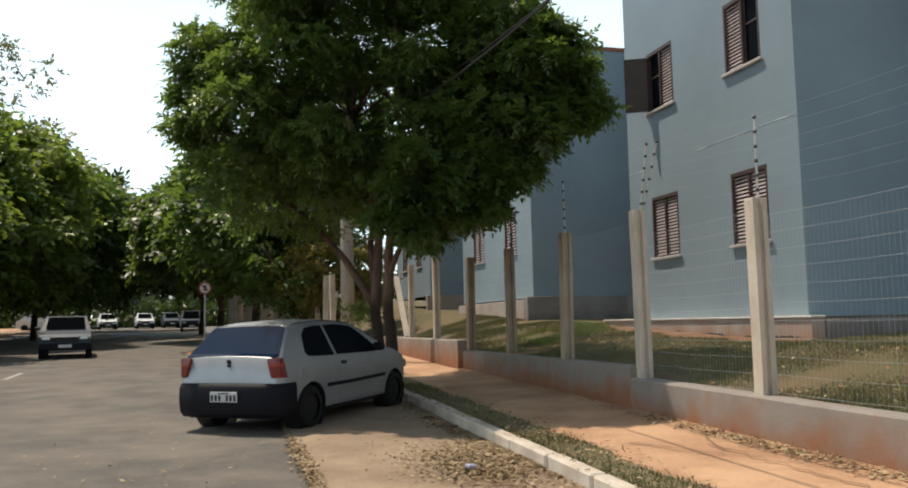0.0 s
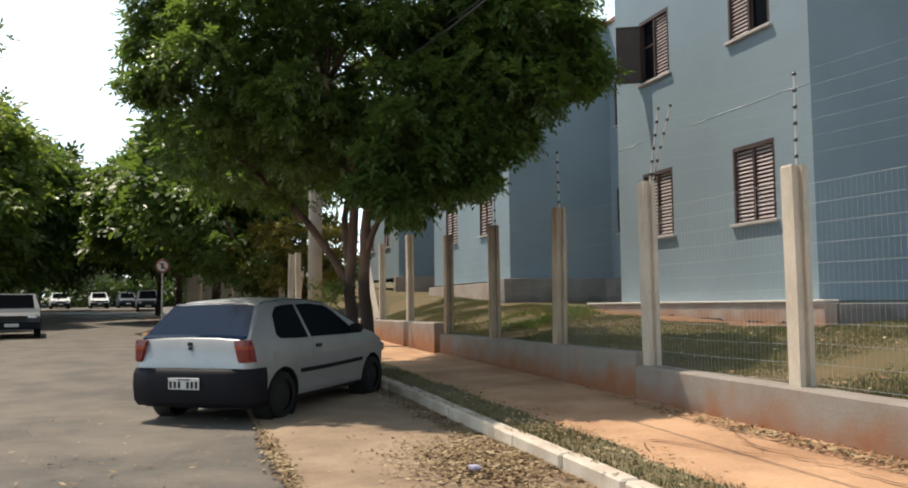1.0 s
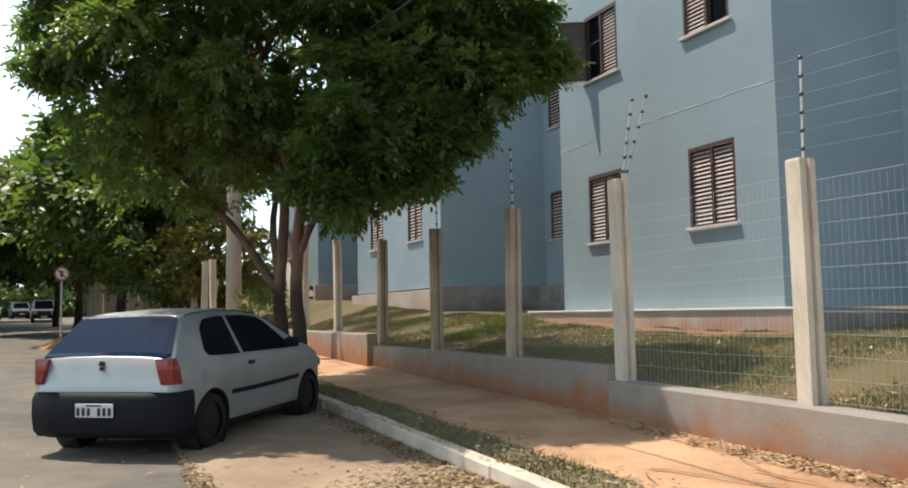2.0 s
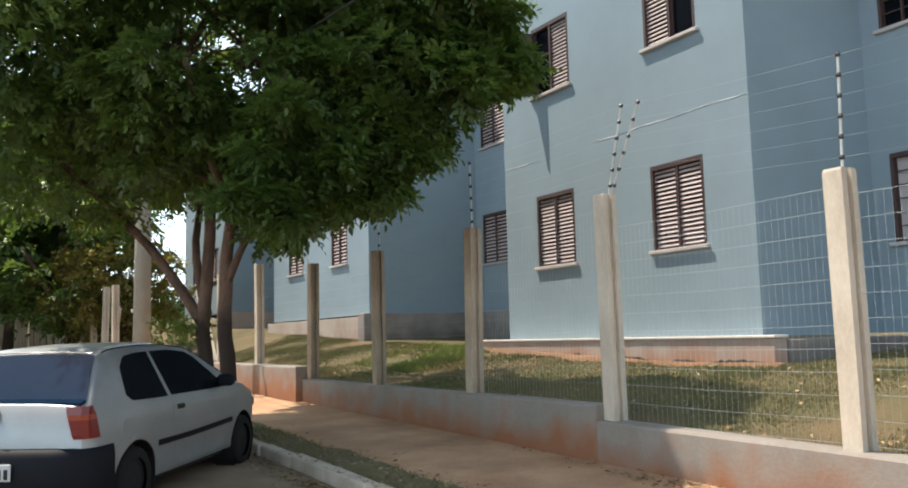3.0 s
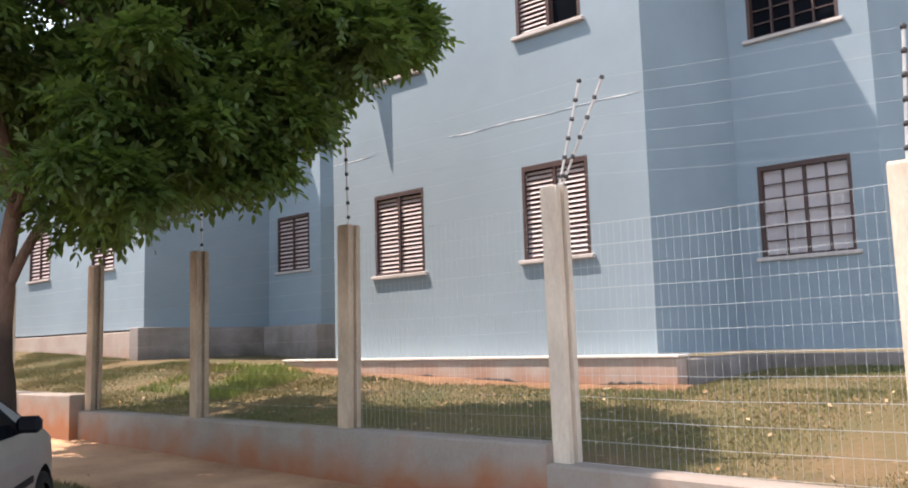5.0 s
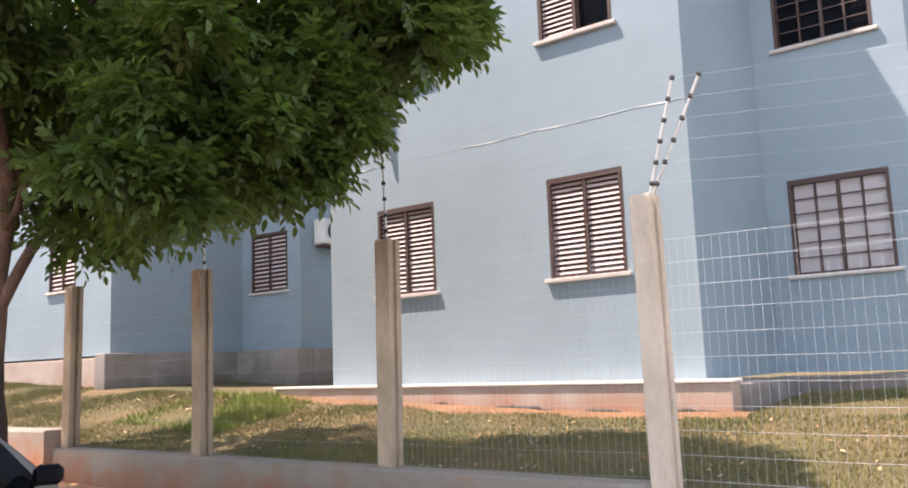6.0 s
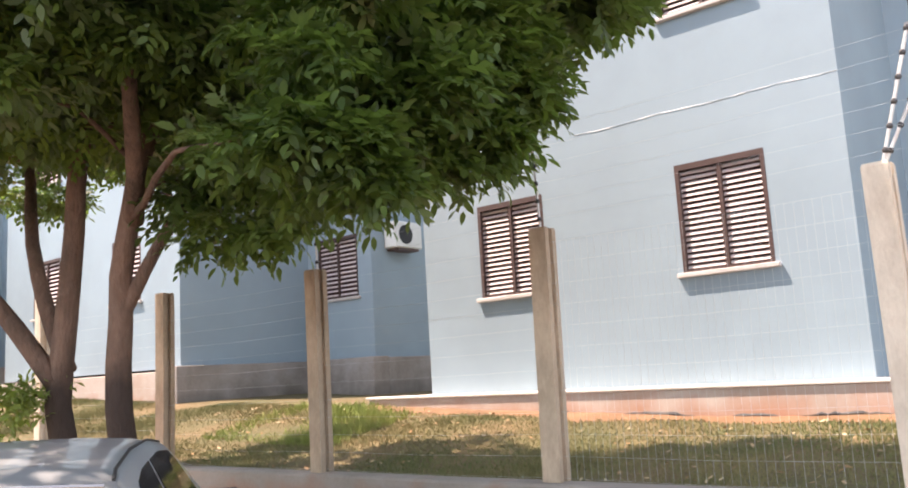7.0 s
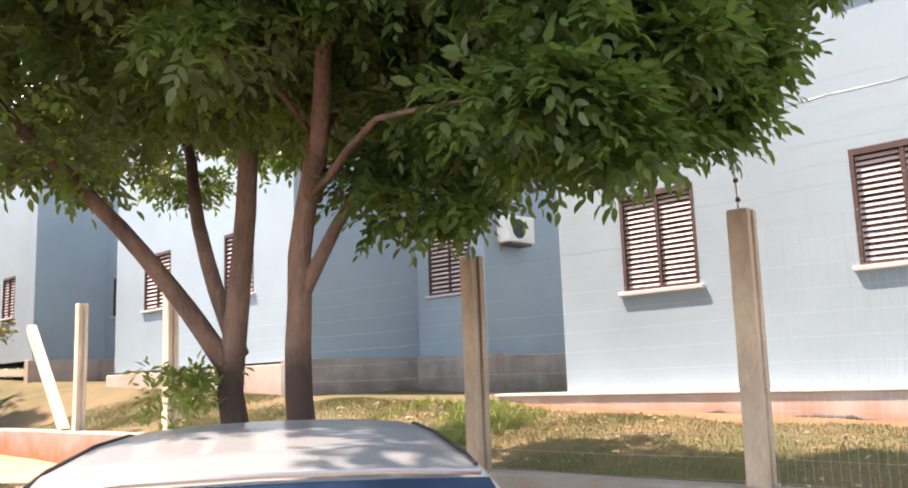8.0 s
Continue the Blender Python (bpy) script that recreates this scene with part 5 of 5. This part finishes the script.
def saloon(m, paint, label, height=1.5, length=4.0, pickup=False):
    """A plainer car for the far end of the street, its front towards -y."""
    car = thing("distant_car", m, label, "car", "cars up the street")
    bm = bmesh.new()
    prof = [(0, 0.35), (0.02, 0.7), (0.25, 0.82), (0.95, 0.95), (1.6, height - 0.04), (2.2, height), (3.1, height - 0.03), (length - 0.25, 1.0), (length, 0.92), (length, 0.35)]
    if pickup:
        prof = [(0, 0.4), (0.03, 0.85), (1.0, 1.0), (1.6, height), (2.6, height), (2.75, 1.02), (length, 1.0), (length, 0.4)]
    rows = []
    for x in (-0.8, -0.78, 0.78, 0.8):
        rows.append([bm.verts.new((x * (0.82 if z > 1.05 else 1.0), y, min(z, z if abs(x) < 0.79 else z - 0.06))) for y, z in prof])
    for p, q in zip(rows, rows[1:]):
        for k in range(len(prof)):
            bm.faces.new((p[k], p[(k + 1) % len(prof)], q[(k + 1) % len(prof)], q[k]))
    bm.faces.new(rows[0])
    bm.faces.new(rows[-1][::-1])
    bmesh.ops.recalc_face_normals(bm, faces=bm.faces)
    part("body", bm, paint, car)
    bm = bmesh.new()
    a, b = (0.98, 0.97), (1.56, height - 0.07)
    vs = [bm.verts.new(p) for p in ((-0.62, a[0] - 0.02, a[1] + 0.02), (0.62, a[0] - 0.02, a[1] + 0.02), (0.56, b[0] - 0.02, b[1] + 0.02), (-0.56, b[0] - 0.02, b[1] + 0.02))]
    bm.faces.new(vs)
    bmesh.ops.solidify(bm, geom=list(bm.faces), thickness=0.015)
    part("windscreen", bm, TINT, car, "dark windscreen")
    for s in (1, -1):
        part("headlight", boxed(min(s * 0.42, s * 0.72), max(s * 0.42, s * 0.72), -0.02, 0.1, 0.62, 0.76, 0.03), CHROME, car)
        part("side_mirror", boxed(min(s * 0.8, s * 0.97), max(s * 0.8, s * 0.97), 1.1, 1.2, 0.95, 1.08, 0.02), paint, car)
        part("side_window", boxed(min(s * 0.655, s * 0.70), max(s * 0.655, s * 0.70), 1.6, 3.0 if not pickup else 2.55, 1.06, height - 0.1), TINT, car)
        for y in (0.75, length - 0.75):
            bm = bmesh.new()
            tube(bm, [(s * 0.62, y, 0.31), (s * 0.82, y, 0.31)], 0.31, 16)
            part("wheel", bm, RUBBER, car)
    part("grille", boxed(-0.4, 0.4, -0.015, 0.05, 0.56, 0.72), BLACK, car, "dark grille")
    part("bumper", boxed(-0.78, 0.78, -0.06, 0.1, 0.3, 0.52, 0.03), PLASTIC, car)
    part("number_plate", boxed(-0.2, 0.2, -0.075, -0.05, 0.38, 0.48), PLATE, car)
    return car


def on_road(x, y, turn=0.0):
    return pose(x, y, road_z(y), 0, 0, turn)


saloon(on_road(-4.83, 31.0, 8), GREY_CAR, "blue-grey car coming down the far lane", 1.45, 4.0)
for x, y, turn, paint, lab in ((-13.5, 84, 80, WHITE_CAR, "white car parked across the end of the street"), (-10.2, 86, 10, WHITE_CAR, "white car parked at the end of the street"),
                               (-7.0, 87, 8, WHITE_CAR, "white car parked at the end of the street"), (-4.6, 88, 8, GREY_CAR, "grey car parked at the end of the street")):
    saloon(on_road(x, y, turn), paint, lab)
saloon(on_road(-2.2, 70, 4), GREY_CAR, "dark pickup parked up the street", 1.65, 4.6, True)

# ---- pole, sign, cables ----
pole = thing("utility_pole", Matrix.Translation((3.35, 22.6, road_z(22.6) + 0.05)), "tapered concrete utility pole on the verge", "pole")
bm = bmesh.new()
tube(bm, [(0, 0, -0.3), (0, 0, 3), (0, 0, 9.2)], [0.19, 0.165, 0.12], 14)
part("shaft", bm, POLE, pole, "", True)
part("tag", boxed(-0.21, -0.17, -0.06, 0.06, 1.75, 1.83), PLATE, pole, "small white tag")
part("crossarm", boxed(-0.9, 0.5, -0.05, 0.05, 7.6, 7.7, 0.01), POLE, pole)
for x, z0, z1 in ((3.12, 4.46, 6.93), (3.58, 4.85, 7.3)):
    bm = bmesh.new()
    pts = []
    for i in range(25):
        f = i / 24
        y = 22.6 - 42 * f
        pts.append((x + (3.2 - x) * (1 - f) ** 6, y, z1 + 0.4 * f - (z1 - z0) * 4 * f * (1 - f)))
    tube(bm, pts, 0.013, 5)
    tagged(part("overhead_cable", bm, DARK_WIRE), "black overhead cable along the street", "cable", "overhead cables")
sgn = thing("street_sign", Matrix.Translation((-0.45, 33.0, road_z(33))), "round red-rimmed traffic sign on a thin post", "sign")
bm = bmesh.new()
tube(bm, [(0, 0, -0.1), (0, 0, 2.6)], 0.03, 8)
part("post", bm, ROD, sgn)
bm = bmesh.new()
tube(bm, [(0, -0.03, 2.35), (0, -0.045, 2.35)], 0.24, 20)
disc = part("disc", bm, SIGN_RED, sgn, "red sign disc")
bm = bmesh.new()
tube(bm, [(0, -0.046, 2.35), (0, -0.050, 2.35)], 0.18, 20)
part("face", bm, SIGN, disc, "white sign face")
bm = bmesh.new()
box(bm, -0.04, 0.04, -0.055, -0.051, 2.25, 2.45)
part("mark", bm, BLACK, disc, "black mark")
bm = bmesh.new()
box(bm, -0.17, 0.17, -0.06, -0.056, -0.02, 0.02, Matrix.Translation((0, 0, 2.35)) @ Matrix.Rotation(radians(45), 4, "Y"))
part("slash", bm, SIGN_RED, disc, "red diagonal bar")

bm = bmesh.new()
rings = []
for k in range(6):
    q = 1.0 - k / 5
    rings.append([bm.verts.new((1.3 * q * math.cos(a) * (1 + 0.2 * noise.noise(Vector((math.cos(a) * 2, math.sin(a) * 2, k)))), 0.9 * q * math.sin(a), 0.42 * (1 - q * q) - 0.03)) for a in (i * math.tau / 18 for i in range(18))])
for p, q in zip(rings, rings[1:]):
    for i in range(18):
        bm.faces.new((p[i], p[(i + 1) % 18], q[(i + 1) % 18], q[i]))
bmesh.ops.remove_doubles(bm, verts=bm.verts, dist=0.001)
heap = part("sand_heap", bm, SAND, None, "", True)
heap.matrix_basis = Matrix.Translation((0.15, 32.5, road_z(32.5)))
tagged(heap, "low heap of red sand at the roadside", "sand")

# planting across the end of the street and behind the far footpath
r = np.random.RandomState(77)
n = 2600
cl = np.stack([r.uniform(-75, 45, n), r.uniform(96, 104, n), 1.9 + r.rand(n) ** 1.6 * 3.2], 1)
v, f = leaf_cloud(r, cl, 14, 0.8, 0.9)
ob = new("distant_shrubs", crown_mesh("distant_shrubs", v, f, LEAF_DARK))
tagged(ob, "dark belt of shrubs and trees beyond the cross street", "shrubs", kind="stuff")
n = 3200
yy = r.uniform(14, 96, n)
cl = np.stack([-17.5 - 0.1 * np.maximum(0, yy - 24) + r.normal(0, 0.8, n), yy, 0.4 + 0.018 * yy + r.rand(n) * 3.0], 1)
v, f = leaf_cloud(r, cl, 16, 0.34, 0.6)
ob = new("garden_hedge", crown_mesh("garden_hedge", v, f, LEAF))
tagged(ob, "tall dark hedge behind the far footpath", "hedge", kind="stuff")
island = part("traffic_island", boxed(-9.5, 6.0, -1.0, 1.0, -0.05, 0.16, 0.03), KERB)
island.matrix_basis = on_road(-7.5, 73.0, 4)
tagged(island, "pale raised kerb across the end of the street", "kerb", kind="structure")

# air conditioner on the side of the block
ac = thing("air_conditioner", Matrix.Translation((12.15, 20.25, 4.62)), "white air-conditioner casing on the wall", "air conditioner")
part("casing", boxed(-0.38, 0.38, -0.13, 0.2, 0, 0.52, 0.02), AC_WHITE, ac)
bm = bmesh.new()
tube(bm, [(-0.1, -0.125, 0.26), (-0.1, -0.142, 0.26)], 0.19, 20)
part("fan_grille", bm, BLACK, ac)
part("bracket", boxed(-0.3, 0.3, -0.1, 0.2, -0.05, 0.0), FRAME, ac)

# kerb stones
k = 0
y = -8.0
while y < 34 and k < 60:
    piece("stone", kerb_mesh, pose(3.125 + bend(y) + rnd.uniform(-0.012, 0.012), y, road_z(y) + 0.135 + rnd.uniform(-0.012, 0.01), 1.03 + rnd.uniform(-0.6, 0.6), 0, math.degrees(math.atan(-(bend(y + 0.5) - bend(y - 0.5)))) + rnd.uniform(-0.8, 0.8)), kerb)
    y += 1.0
    k += 1
